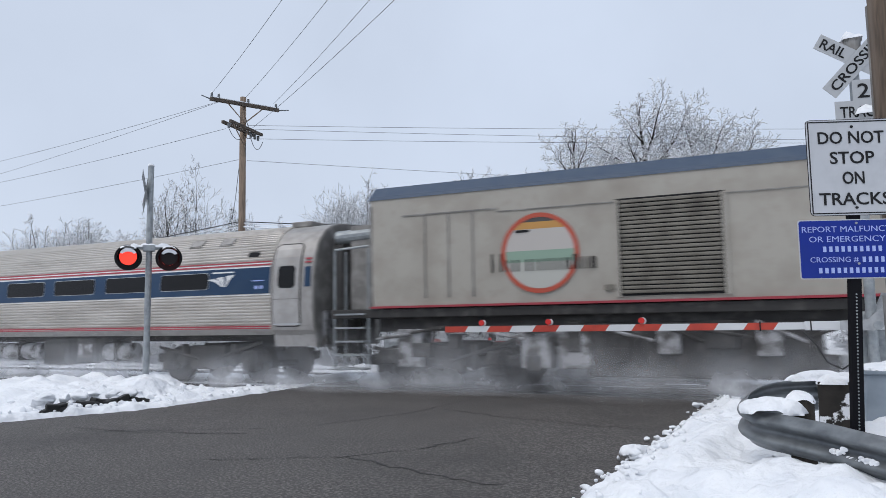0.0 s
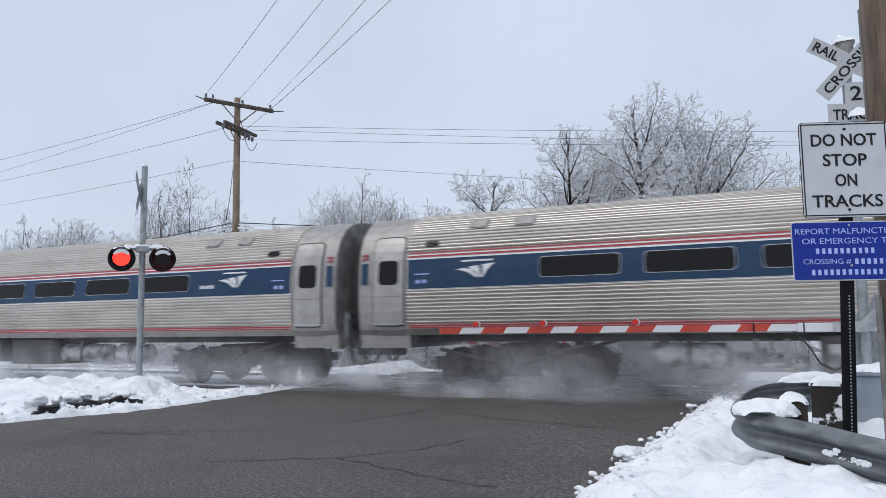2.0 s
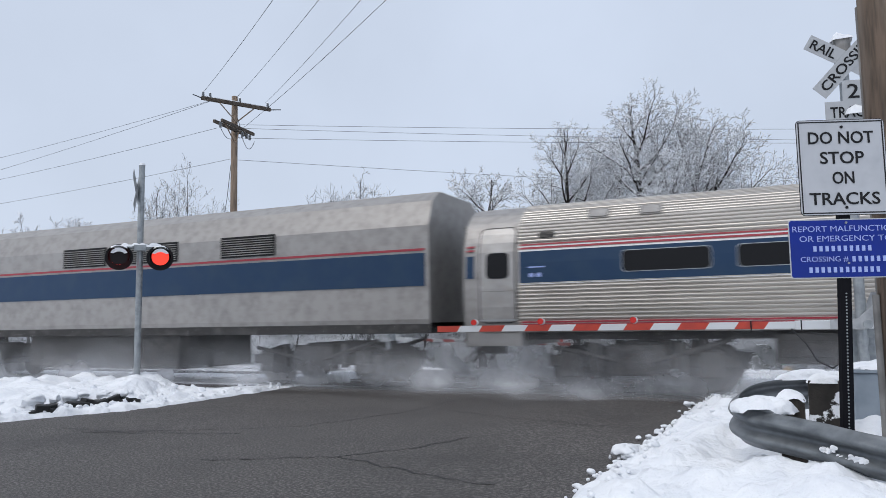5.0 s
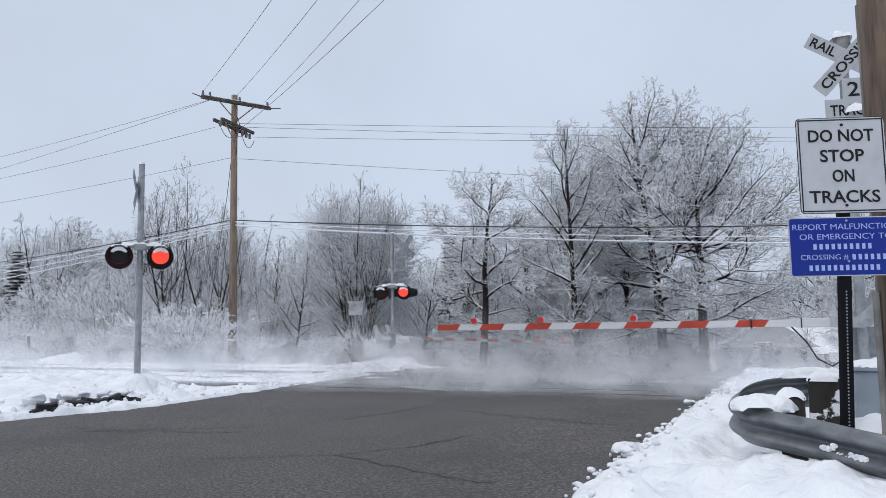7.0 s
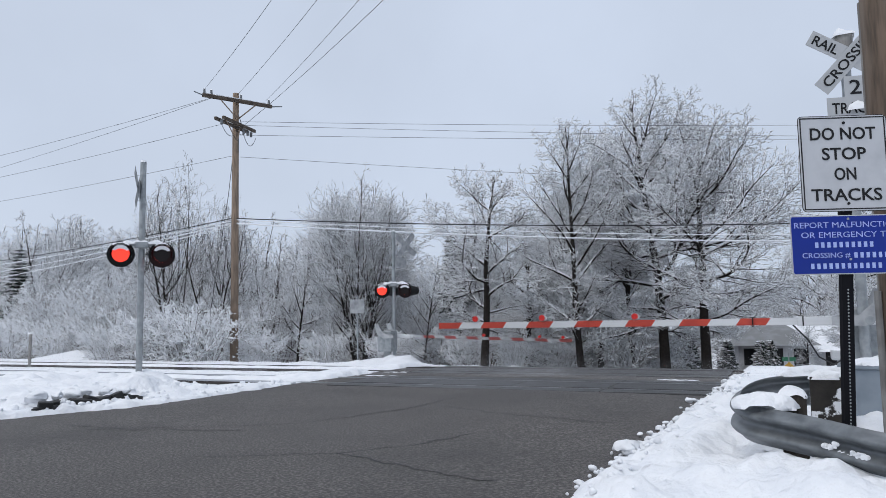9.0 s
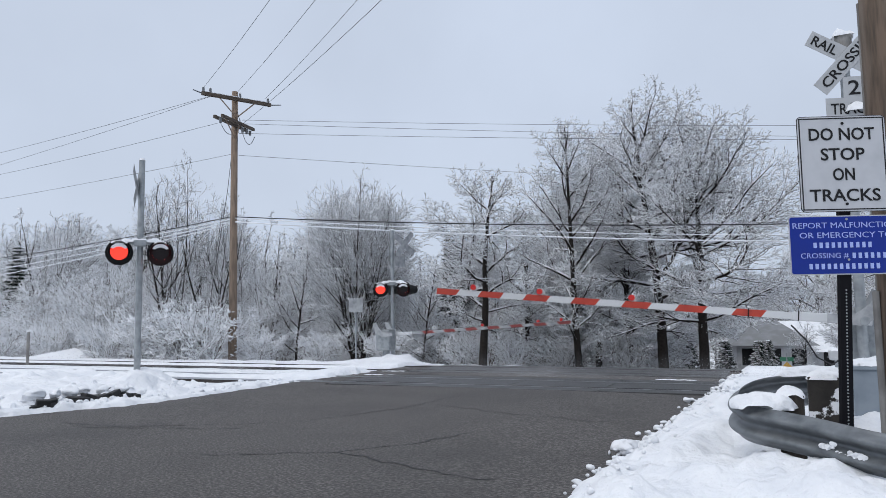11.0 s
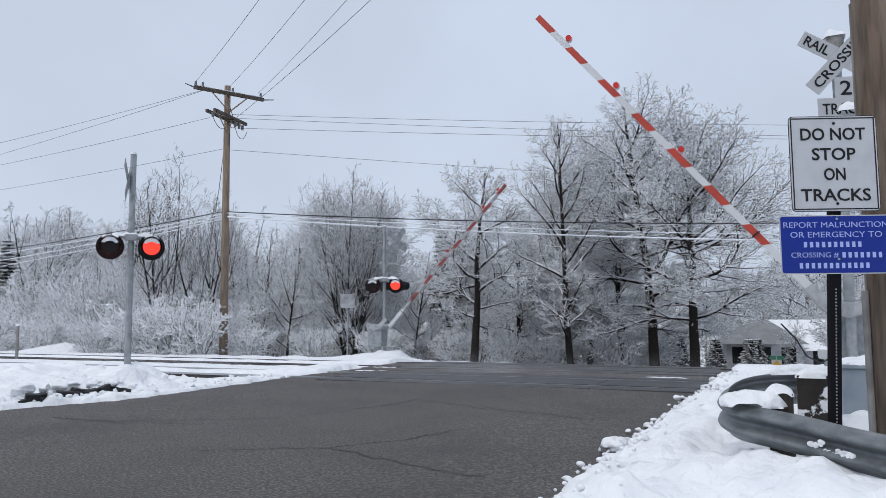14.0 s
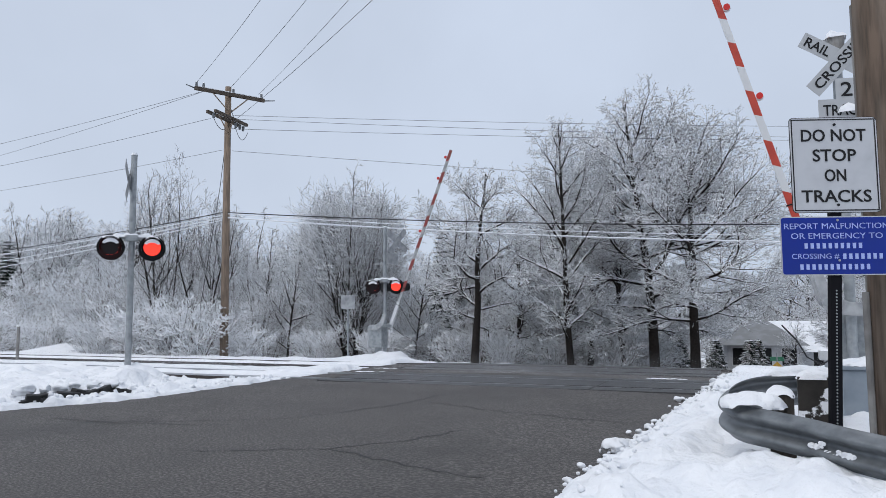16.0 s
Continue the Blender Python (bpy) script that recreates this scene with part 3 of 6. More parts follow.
    # roof details near each end
    for e, s in ((L1, -1), (L0, 1)):
        for d in (1.0, 2.75, 3.75):
            xx = e + s * d
            if d < 2 and (first > 1 or s > 0):
                continue
            if d < 2:
                part("roof_vent", bm_box(xx - 0.3, xx + 0.3, -0.62, 0.62, 3.83, 3.97, 0.03), GRIME, car)
            else:
                h = part("roof_hatch", side_panel([(xx - 0.21, 3.40), (xx + 0.21, 3.40), (xx + 0.21, 3.60), (xx - 0.21, 3.60)], 0.03, 0.08, "roof_hatch", GRIME), GRIME, car, "dark-rimmed roof hatch")
                part("hatch_cover", side_panel([(xx - 0.17, 3.435), (xx + 0.17, 3.435), (xx + 0.17, 3.585), (xx - 0.17, 3.585)], 0.05, 0.04, "hatch_cover", STAINDOOR), STAINDOOR, h)
        part("marker_light", side_panel(rounded(e + s * 1.75 - 0.17, e + s * 1.75 + 0.17, 3.06, 3.18, 0.05), 0.02, 0.03, "marker_light", GLASS), GLASS, car)
    # lettering
    for x in rear_emblem + front_emblem:
        shapes = [[(a0, 0.02 + 0.04 * k), (-0.17 + 0.17 * k, -0.045), (0.03 + 0.05 * k, -0.165), (0.06 + 0.05 * k, -0.16), (-0.07 + 0.17 * k, -0.005), (a1, 0.045 + 0.04 * k)] for k, (a0, a1) in enumerate(((-0.42, -0.24), (-0.16, 0.06), (0.15, 0.42)))]
        base = None
        for sh in shapes:
            ob = part("emblem" if base is None else "emblem_band", side_panel([(x + a, 2.53 + c) for a, c in sh], 0.014, 0.008, "emblem", WHITESTRIPE), WHITESTRIPE, car if base is None else base, "white fan-shaped emblem of three tapering bands" if base is None else "")
            base = base or ob
        part("name_bar", side_panel([(x - 0.3, 2.70), (x + 0.38, 2.70), (x + 0.38, 2.735), (x - 0.3, 2.735)], 0.014, 0.008, "name_bar", WHITESTRIPE), WHITESTRIPE, base)
    for x, h, m in ((number, 0.11, BLACK),):
        for k in range(5):
            part("number_bar", side_panel([(x + 0.14 * k, 1.62), (x + 0.14 * k + 0.09, 1.62), (x + 0.14 * k + 0.09, 1.75), (x + 0.14 * k, 1.75)], 0.02, 0.02, "number_bar", BLACK), BLACK, car)
    for k in range(5):
        xx = -4.2 + 0.09 * k
        part("number_bar", side_panel([(xx, 2.36), (xx + 0.06, 2.36), (xx + 0.06, 2.44), (xx, 2.44)], 0.014, 0.008, "number_bar", WHITESTRIPE), WHITESTRIPE, car)
    for xx in (L1 - 1.45, L1 - 1.6, L0 + 1.45, L0 + 1.6):
        part("pictogram", side_panel(rounded(xx - 0.05, xx + 0.05, 2.28, 2.37, 0.04, 3), 0.014, 0.008, "pictogram", SIGNTEXT), SIGNTEXT, car)
    for xx in (L1 - 1.55, L0 + 1.55):
        part("name_bar", side_panel([(xx - 0.17, 2.47), (xx + 0.17, 2.47), (xx + 0.17, 2.495), (xx - 0.17, 2.495)], 0.014, 0.008, "name_bar", SIGNTEXT), SIGNTEXT, car)
    part("number_plate", side_panel([(number - 0.06, 1.58), (number + 0.74, 1.58), (number + 0.74, 1.79), (number - 0.06, 1.79)], 0.016, 0.02, "number_plate", STAINDOOR), STAINDOOR, car)
    # underframe equipment
    part("sill", bm_box(L0 + 0.4, L1 - 0.4, -1.1, 1.1, 1.05, 1.25), UNDER, car)
    rnd = random.Random(first)
    x = -6.4
    while x > -19.4:
        w = rnd.choice((0.7, 1.0, 1.3, 1.7))
        kind = rnd.random()
        zb = rnd.uniform(0.42, 0.62)
        if kind < 0.55:
            b = part("equipment_box", bm_box(x - w, x, -1.38, -0.3, zb, 1.14, 0.025), UNDER, car, "sooty underfloor equipment box")
            part("box_cover", bm_box(x - w + 0.1, x - 0.1, -1.41, -1.36, zb + 0.12, 1.0, 0.01), UNDER if kind < 0.35 else UNDERLIGHT, b)
        elif kind < 0.8:
            t = part("air_tank", bm_rod((x - w, -1.0, 0.78), (x, -1.0, 0.78), 0.24, seg=20), UNDERLIGHT, car, smooth=False)
            part("tank_strap", bm_box(x - w * 0.5 - 0.03, x - w * 0.5 + 0.03, -1.27, -0.75, 0.52, 1.1), UNDER, t)
        else:
            h = bmesh.new()
            for k in range(4):
                rod(h, (x - w * k / 4, -1.2, 1.1), (x - w * k / 4, -1.2, zb + 0.1), 0.03, seg=6)
            rod(h, (x - w, -1.2, zb + 0.12), (x, -1.2, zb + 0.12), 0.04, seg=6)
            part("hanger_frame", h, UNDERLIGHT, car)
        x -= w + rnd.uniform(0.1, 0.45)
    truck(car, -3.7)
    truck(car, -CAR + 3.7)
    return car


def window_row(gap, left, right):
    """Left edges of the windows either side of the wider pier at gap."""
    return tuple(gap - 2.03 - 2.02 * i for i in range(left)) + tuple(gap + 0.46 + 2.02 * i for i in range(right))


COACH_LABEL = "fluted stainless steel passenger coach with a dark blue window band"
cars = [
    coach(1, (-21.55, -19.55, -17.55, -10.95, -8.95, -6.95, -4.97), -13.8, (-23.0,), (-3.0,), "fluted stainless steel cafe car with a long windowless blue band"),
    coach(2, window_row(-13.52, 4, 5), -13.88, (-22.98,), (), COACH_LABEL),
    coach(3, window_row(-12.67, 5, 4), -13.1, (), (-3.2,), COACH_LABEL),
    coach(4, window_row(-13.57, 4, 5), -13.95, (-23.05,), (), COACH_LABEL),
    coach(5, window_row(-12.40, 5, 4), -12.82, (), (-3.27,), COACH_LABEL),
]


def cab_car():
    """The leading baggage unit rebuilt from a locomotive; its tail lies at x = 0."""
    u = thing("baggage_control_unit", "cream locomotive-shaped baggage unit with a dull blue roof", "locomotive", "cars of the passing train")
    a, b = 1.6, 15.2
    prof = [(-1.52, 1.80), (-1.54, 2.4), (-1.54, 4.16), (-1.50, 4.22), (-1.22, 4.46), (-0.6, 4.56), (0.6, 4.56), (1.22, 4.46), (1.50, 4.22), (1.54, 4.16), (1.54, 1.8)]
    part("body", extrude_x(prof[:3] + prof[-2:], a, b, "body", CREAM), CREAM, u, "dirty cream painted body")
    part("roof", extrude_x([(-1.56, 4.13)] + prof[3:-2] + [(1.56, 4.13)], a - 0.05, b, "roof", ROOFBLUE), ROOFBLUE, u, "dull blue roof")
    part("red_sill", bm_box(a, b, -1.56, 1.56, 1.755, 1.80), REDSTRIPE, u)
    part("platform", bm_box(0.55, 17.0, -1.5, 1.5, 1.55, 1.74, 0.02), UNDER, u)
    part("corner_rail", bm_rod((a + 0.02, -1.52, 1.8), (a + 0.02, -1.52, 4.0), 0.04), GRIME, u)
    for x in (2.95, 3.5, 4.05):
        part("seam", bm_box(x - 0.015, x + 0.015, -1.56, -1.53, 1.95, 3.72), GRIME, u)
    part("seam", bm_box(2.4, 4.6, -1.56, -1.53, 3.72, 3.75), GRIME, u)
    part("seam", bm_box(4.6, 14.0, -1.56, -1.53, 3.66, 3.68), GRIME, u)
    lv = part("roller_shutter", bm_box(7.0, 8.95, -1.56, -1.5, 1.88, 3.72), BLACK, u, "brown grimy corrugated roller shutter")
    for i in range(22):
        z = 1.92 + i * 0.081
        part("slat", bm_box(7.08, 8.87, -1.60, -1.55, z, z + 0.06, 0.014), LOUVER, lv)
    for x in (6.98, 8.9):
        part("jamb", bm_box(x, x + 0.07, -1.60, -1.52, 1.86, 3.7, 0.008), CREAM, lv)
    # round emblem: ring, painted scene bands and lettering
    cx, cz, R = 5.48, 2.78, 0.80
    ring = bmesh.new()
    for k in range(48):
        t0, t1 = 2 * math.pi * k / 48, 2 * math.pi * (k + 1) / 48
        q = [ring.verts.new((cx + r * math.cos(t), -1.562, cz + r * math.sin(t))) for r, t in ((R - 0.09, t0), (R, t0), (R, t1), (R - 0.09, t1))]
        ring.faces.new(q)
    emb = part("emblem", ring, material("emblem_orange_red", (0.45, 0.075, 0.04), 0.5), u, "round orange-red emblem")

    def disc_band(z0, z1, color, name, r=R - 0.09):
        pts = []
        for i in range(13):
            z = z0 + (z1 - z0) * i / 12
            pts.append((cx + math.sqrt(max(0, r * r - (z - cz) ** 2)), z))
        for i in range(12, -1, -1):
            z = z0 + (z1 - z0) * i / 12
            pts.append((cx - math.sqrt(max(0, r * r - (z - cz) ** 2)), z))
        part(name, slab(pts, -1.550, -1.556), material(name, color, 0.5), emb)
    disc_band(cz + 0.48, cz + 0.62, (0.50, 0.26, 0.07), "emblem_band")
    disc_band(cz + 0.62, cz + 0.70, (0.06, 0.06, 0.06), "emblem_band")
    disc_band(cz + 0.05, cz + 0.48, (0.48, 0.45, 0.42), "emblem_band")
    disc_band(cz - 0.18, cz + 0.05, (0.25, 0.36, 0.28), "emblem_band")
    disc_band(cz - 0.70, cz - 0.18, (0.46, 0.46, 0.42), "emblem_band")
    part("emblem_wing", bm_box(cx - 0.5, cx - 0.2, -1.57, -1.55, cz + 0.42, cz + 0.47), BLACK, emb)
    for k, (x0, w, h) in enumerate(((4.45, 0.26, 0.38), (4.76, 0.2, 0.24), (5.0, 0.26, 0.24), (5.3, 0.2, 0.24), (5.54, 0.18, 0.24), (5.76, 0.18, 0.24), (5.98, 0.14, 0.24), (6.15, 0.12, 0.3), (6.3, 0.18, 0.24), (6.5, 0.12, 0.24))):
        for xx in (x0 + 0.01, x0 + w - 0.06):
            part("letter_bar", slab(rounded(xx, xx + 0.036, cz - 0.36, cz - 0.36 + h, 0.015), -1.57, -1.56), BLACK, emb)
    part("small_plate", bm_box(6.75, 6.92, -1.57, -1.53, 2.0, 2.1), LOUVER, u)
    # end platform with ladder, handrails and the tail wall
    part("tail_wall", bm_box(0.75, 1.6, -1.0, 1.0, 1.74, 3.7, 0.03), GRIME, u)
    rails = bmesh.new()
    for x, yy in ((0.62, -1.46), (1.5, -1.46), (0.62, -1.0)):
        rod(rails, (x, yy, 0.45), (x, yy, 3.1), 0.028, seg=8)
    rod(rails, (0.62, -1.46, 3.1), (1.5, -1.46, 3.15), 0.028, seg=8)
    part("handrail", rails, GALV, u)
    ld = bmesh.new()
    for k in range(5):
        box(ld, 0.65, 1.42, -1.52, -1.22, 0.42 + 0.3 * k, 0.46 + 0.3 * k, 0.008)
    part("ladder", ld, GALV, u)
    part("fuel_tank", bm_box(6.3, 10.4, -1.35, 1.35, 0.35, 1.4, 0.08), UNDER, u)
    part("air_tank", bm_rod((4.9, -1.15, 1.15), (6.3, -1.15, 1.15), 0.22, seg=18), UNDERLIGHT, u)
    for x in (2.2, 5.0, 5.8, 10.8, 11.8):
        part("equipment_box", bm_box(x, x + 0.6, -1.42, -0.9, 0.5, 1.3, 0.03), UNDERLIGHT, u)
    part("sill_beam", bm_box(1.7, 15.2, -1.3, 1.3, 1.25, 1.56), UNDER, u)
    rb = random.Random(77)
    for k in range(16):
        x = 1.7 + 0.85 * k
        w, zb = rb.uniform(0.25, 0.6), rb.uniform(0.4, 0.9)
        part("underframe_fitting", bm_box(x, x + w, -1.44, -1.2, zb, zb + rb.uniform(0.25, 0.6), 0.03), UNDERLIGHT if rb.random() < 0.45 else UNDER, u)
        part("pipe", bm_rod((x, -1.46, 1.2 + rb.uniform(-0.15, 0.2)), (x + 0.8, -1.46, 1.2 + rb.uniform(-0.2, 0.2)), 0.03, seg=6), UNDERLIGHT if k % 3 == 0 else UNDER, u)
    part("duct", bm_rod((0.35, -0.9, 3.45), (1.6, -0.9, 3.5), 0.16, seg=14), GALV, u)
    part("cab", bm_box(15.2, 16.6, -1.54, 1.54, 1.74, 4.3, 0.12), CREAM, u)
    part("nose", bm_box(16.6, 17.2, -1.4, 1.4, 1.3, 3.1, 0.1), CREAM, u)
    part("windscreen", bm_box(16.58, 16.63, -1.3, 1.3, 3.2, 3.9, 0.02), GLASS, u)
    truck(u, 3.1)
    truck(u, 13.4)
    return u


def tail_loco():
    """The pushing locomotive at the train's end; its front coupler face lies at x = 0."""
    u = thing("diesel_locomotive", "silver and blue diesel locomotive pushing the train", "locomotive", "cars of the passing train")
    prof = [(-1.46, 1.30), (-1.5, 1.5), (-1.5, 3.5), (-1.3, 4.05), (-0.9, 4.3), (0.9, 4.3), (1.3, 4.05), (1.5, 3.5), (1.5, 1.5), (1.46, 1.3)]
    part("body", extrude_x(prof, -18.6, -0.5, "body", STAINDOOR), STAINDOOR, u)
    part("blue_band", bm_box(-18.5, -0.6, -1.52, 1.52, 2.2, 2.9), BLUE, u)
    part("red_stripe", bm_box(-18.5, -0.6, -1.515, 1.515, 2.95, 3.0), REDSTRIPE, u)
    part("skirt", bm_box(-18.6, -0.5, -1.48, 1.48, 1.2, 1.45, 0.02), UNDER, u)
    for x in (-4.5, -7.5, -10.0):
        g = part("radiator_grille", bm_box(x - 1.6, x, -1.53, -1.49, 3.05, 3.55), BLACK, u)
        for k in range(8):
            part("slat", bm_box(x - 1.57, x - 0.03, -1.545, -1.52, 3.09 + k * 0.055, 3.11 + k * 0.055), GRIME, g)
    part("cab", bm_box(-20.2, -18.6, -1.45, 1.45, 1.3, 4.2, 0.25), STAINDOOR, u)
    part("cab_window", bm_box(-19.5, -18.9, -1.47, -1.4, 2.9, 3.5, 0.03), GLASS, u)
    part("nose", bm_box(-20.9, -20.2, -1.3, 1.3, 1.0, 3.0, 0.2), STAINDOOR, u)
    part("fuel_tank", bm_box(-13.0, -7.5, -1.4, 1.4, 0.35, 1.3, 0.08), UNDER, u)
    truck(u, -3.6)
    truck(u, -16.9)
    return u


lead = cab_car()
push = tail_loco()


# ---- crossing signals and gates ----
def crossbuck(parent, m, front, label, words=True):
    """Two crossed blades; local x across, z up, facing -y. Lettered where the front shows."""
    for k, (ang, text) in enumerate(((-31, ("RAIL", "ROAD")), (47, ("CROSSING",)))):
        bl = part("blade", bm_box(-0.61, 0.61, -0.004, 0.004, -0.115, 0.115, 0.003), SIGNGREY if words else BACKGREY, parent, label)
        bl.matrix_basis = m @ pose(0, -0.006 - 0.012 * k, 0, 0, -ang)
        if words:
            if len(text) == 2:
                for tx, xx in zip(text, (-0.37, 0.37)):
                    lettering(tx, 0.135, BLACK, 0.36, bl, pose(xx, -0.006, 0), stroke=0.012)
            else:
                lettering(text[0], 0.135, BLACK, 1.06, bl, pose(0, -0.006, 0), stroke=0.012)


def flasher(parent, m, sides=1):
    """A pair of lamps on a crossarm at m; local -y is the way they shine. Returns the two turning lens discs."""
    arm = bmesh.new()
    rod(arm, (-0.42, 0.06, 0.14), (0.42, 0.06, 0.14), 0.04, seg=10)
    box(arm, -0.13, 0.13, -0.06, 0.12, 0.06, 0.2, 0.02)
    a = part("lamp_arm", arm, GALV, parent)
    a.matrix_basis = m
    lenses = []
    for x in (-0.42, 0.42):
        bg = part("background_disc", bm_rod((0, 0.02, 0), (0, 0.035, 0), 0.285, seg=40), BLACK, a, "round black background plate")
        bg.matrix_basis = pose(x, 0, -0.08)
        hood = bmesh.new()
        n = 20
        for i in range(n):
            t0, t1 = radians(-20 + 220 * i / n), radians(-20 + 220 * (i + 1) / n)
            ring = []
            for t, yy in ((t0, 0.02), (t1, 0.02), (t1, -0.26), (t0, -0.26)):
                ring.append(hood.verts.new((0.225 * math.cos(t), yy, 0.225 * math.sin(t))))
            hood.faces.new(ring)
        part("hood", hood, BLACK, bg, "short black visor over the lens")
        part("housing", bm_rod((0, 0.03, 0), (0, 0.2, 0), 0.19, 0.12, 24), BLACK, bg)
        snow_cap("snow", -0.17, 0.17, -0.2, 0.05, 0.19, 0.09, bg, seed=x)
        # the lens is a disc that turns about its upright axis: red and lit on one face, dark on the other
        lens = bm_rod((0, -0.004, 0), (0, 0.004, 0), 0.18, seg=32)
        me = finish(lens, "lens", LIT)
        me.materials.append(UNLIT)
        for p in me.polygons:
            p.material_index = 1 if p.normal.y > 0.5 else 0
        ln = part("lens", me, LIT, bg, "red roundel lens")
        ln.matrix_basis = pose(0, -0.165, 0)
        lenses.append(ln)
        arc = [(0.185 * math.cos(radians(a)), 0.185 * math.sin(radians(a))) for a in range(25, 156, 10)] + [(0.13 * math.cos(radians(a)), 0.06 + 0.045 * math.sin(radians(a - 30) * 1.5)) for a in range(150, 29, -10)]
        part("snow", slab(arc, -0.24, -0.185), SNOW, bg)
    snow_cap("snow", -0.48, 0.48, -0.02, 0.13, 0.17, 0.10, a, seed=3)
    return lenses


def signal(name, label, at, height, lamps_z, turn):
    s = thing(name, label, "crossing signal", "flashing crossing signals", at=at)
    part("mast", bm_rod((0, 0, 0), (0, 0, height), 0.07, 0.065, 16), GALV, s, "grey galvanised mast")
    part("mast_cap", bm_rod((0, 0, height), (0, 0, height + 0.05), 0.075, 0.05, 16), SNOW, s)
    part("base", bm_box(-0.2, 0.2, -0.2, 0.2, -0.1, 0.12, 0.03), GALV, s)
    lenses = flasher(s, pose(0, 0, lamps_z, 0, 0, turn) @ pose(0, -0.09, 0))
    return s, lenses


near_sig, lens_a = signal("crossing_signal", "grey crossing signal mast with two red flashers, standing in snow", pose(-12.9, 12.0, 0.05), 5.0, 2.99, 47)
crossbuck(near_sig, pose(-0.09, -0.06, 4.42, 0, 0, 47 + 82), True, "grey-white crossbuck seen edge on", False)
far_sig, lens_b = signal("crossing_signal", "grey crossing signal mast with red flashers across the tracks", pose(-13.05, 24.0, -0.6), 5.32, 3.2, 24)
crossbuck(far_sig, pose(0.46, 0.1, 4.78, 0, 0, 24 + 50), False, "weathered grey back of a crossbuck", False)
bk = part("track_count_sign", bm_box(-0.3, 0.3, -0.005, 0.005, -0.2, 0.2), BACKGREY, far_sig)
bk.matrix_basis = pose(0.25, 0.1, 4.15, 0, 0, 24 + 50)
for xx in (-0.2, 0.55):
    hb = part("rear_lamp", bm_rod((0, 0, 0), (0, 0.35, 0), 0.2, 0.14, 20), BLACK, far_sig)
    hb.matrix_basis = pose(xx, 0.15, 3.1, 0, 0, 24 - 60)

near_mast = thing("crossing_signal", "grey gate mast with crossbuck and track count sign capped with snow", "crossing signal", "flashing crossing signals", at=pose(0.99, 11.5, 0.0))
part("mast", bm_rod((0, 0, 0), (0, 0, 5.0), 0.07, 0.065, 16), GALV, near_mast)
part("mast_top", bm_rod((0, 0, 5.08), (0, 0, 5.32), 0.11, 0.11, 20), GRIME, near_mast)
snow_cap("snow", -0.15, 0.14, -0.15, 0.15, 5.3, 0.14, near_mast)
crossbuck(near_mast, pose(0.06, -0.09, 4.96, 0, 0, 16), True, "grey-white blade with black capital letters")
tc = part("track_count_sign", slab([(-0.43, -0.32), (0.43, -0.32), (0.43, 0.02), (0.16, 0.02), (0.16, 0.34), (-0.16, 0.34), (-0.16, 0.02), (-0.43, 0.02)], -0.004, 0.004), SIGNGREY, near_mast, "grey-white track count sign with black letters")
tc.matrix_basis = pose(0.09, -0.1, 4.37, 0, 0, 16)
tc.scale = (0.88, 1.0, 0.92)
for tx, h, w, z in (("2", 0.22, 0.17, 0.17), ("TRACKS", 0.17, 0.72, -0.15)):
    lettering(tx, h, BLACK, w, tc, pose(0, -0.006, z), stroke=0.01)
snow_cap("snow", -0.05, 0.42, -0.22, 0.0, 4.2, 0.17, near_mast, seed=6)


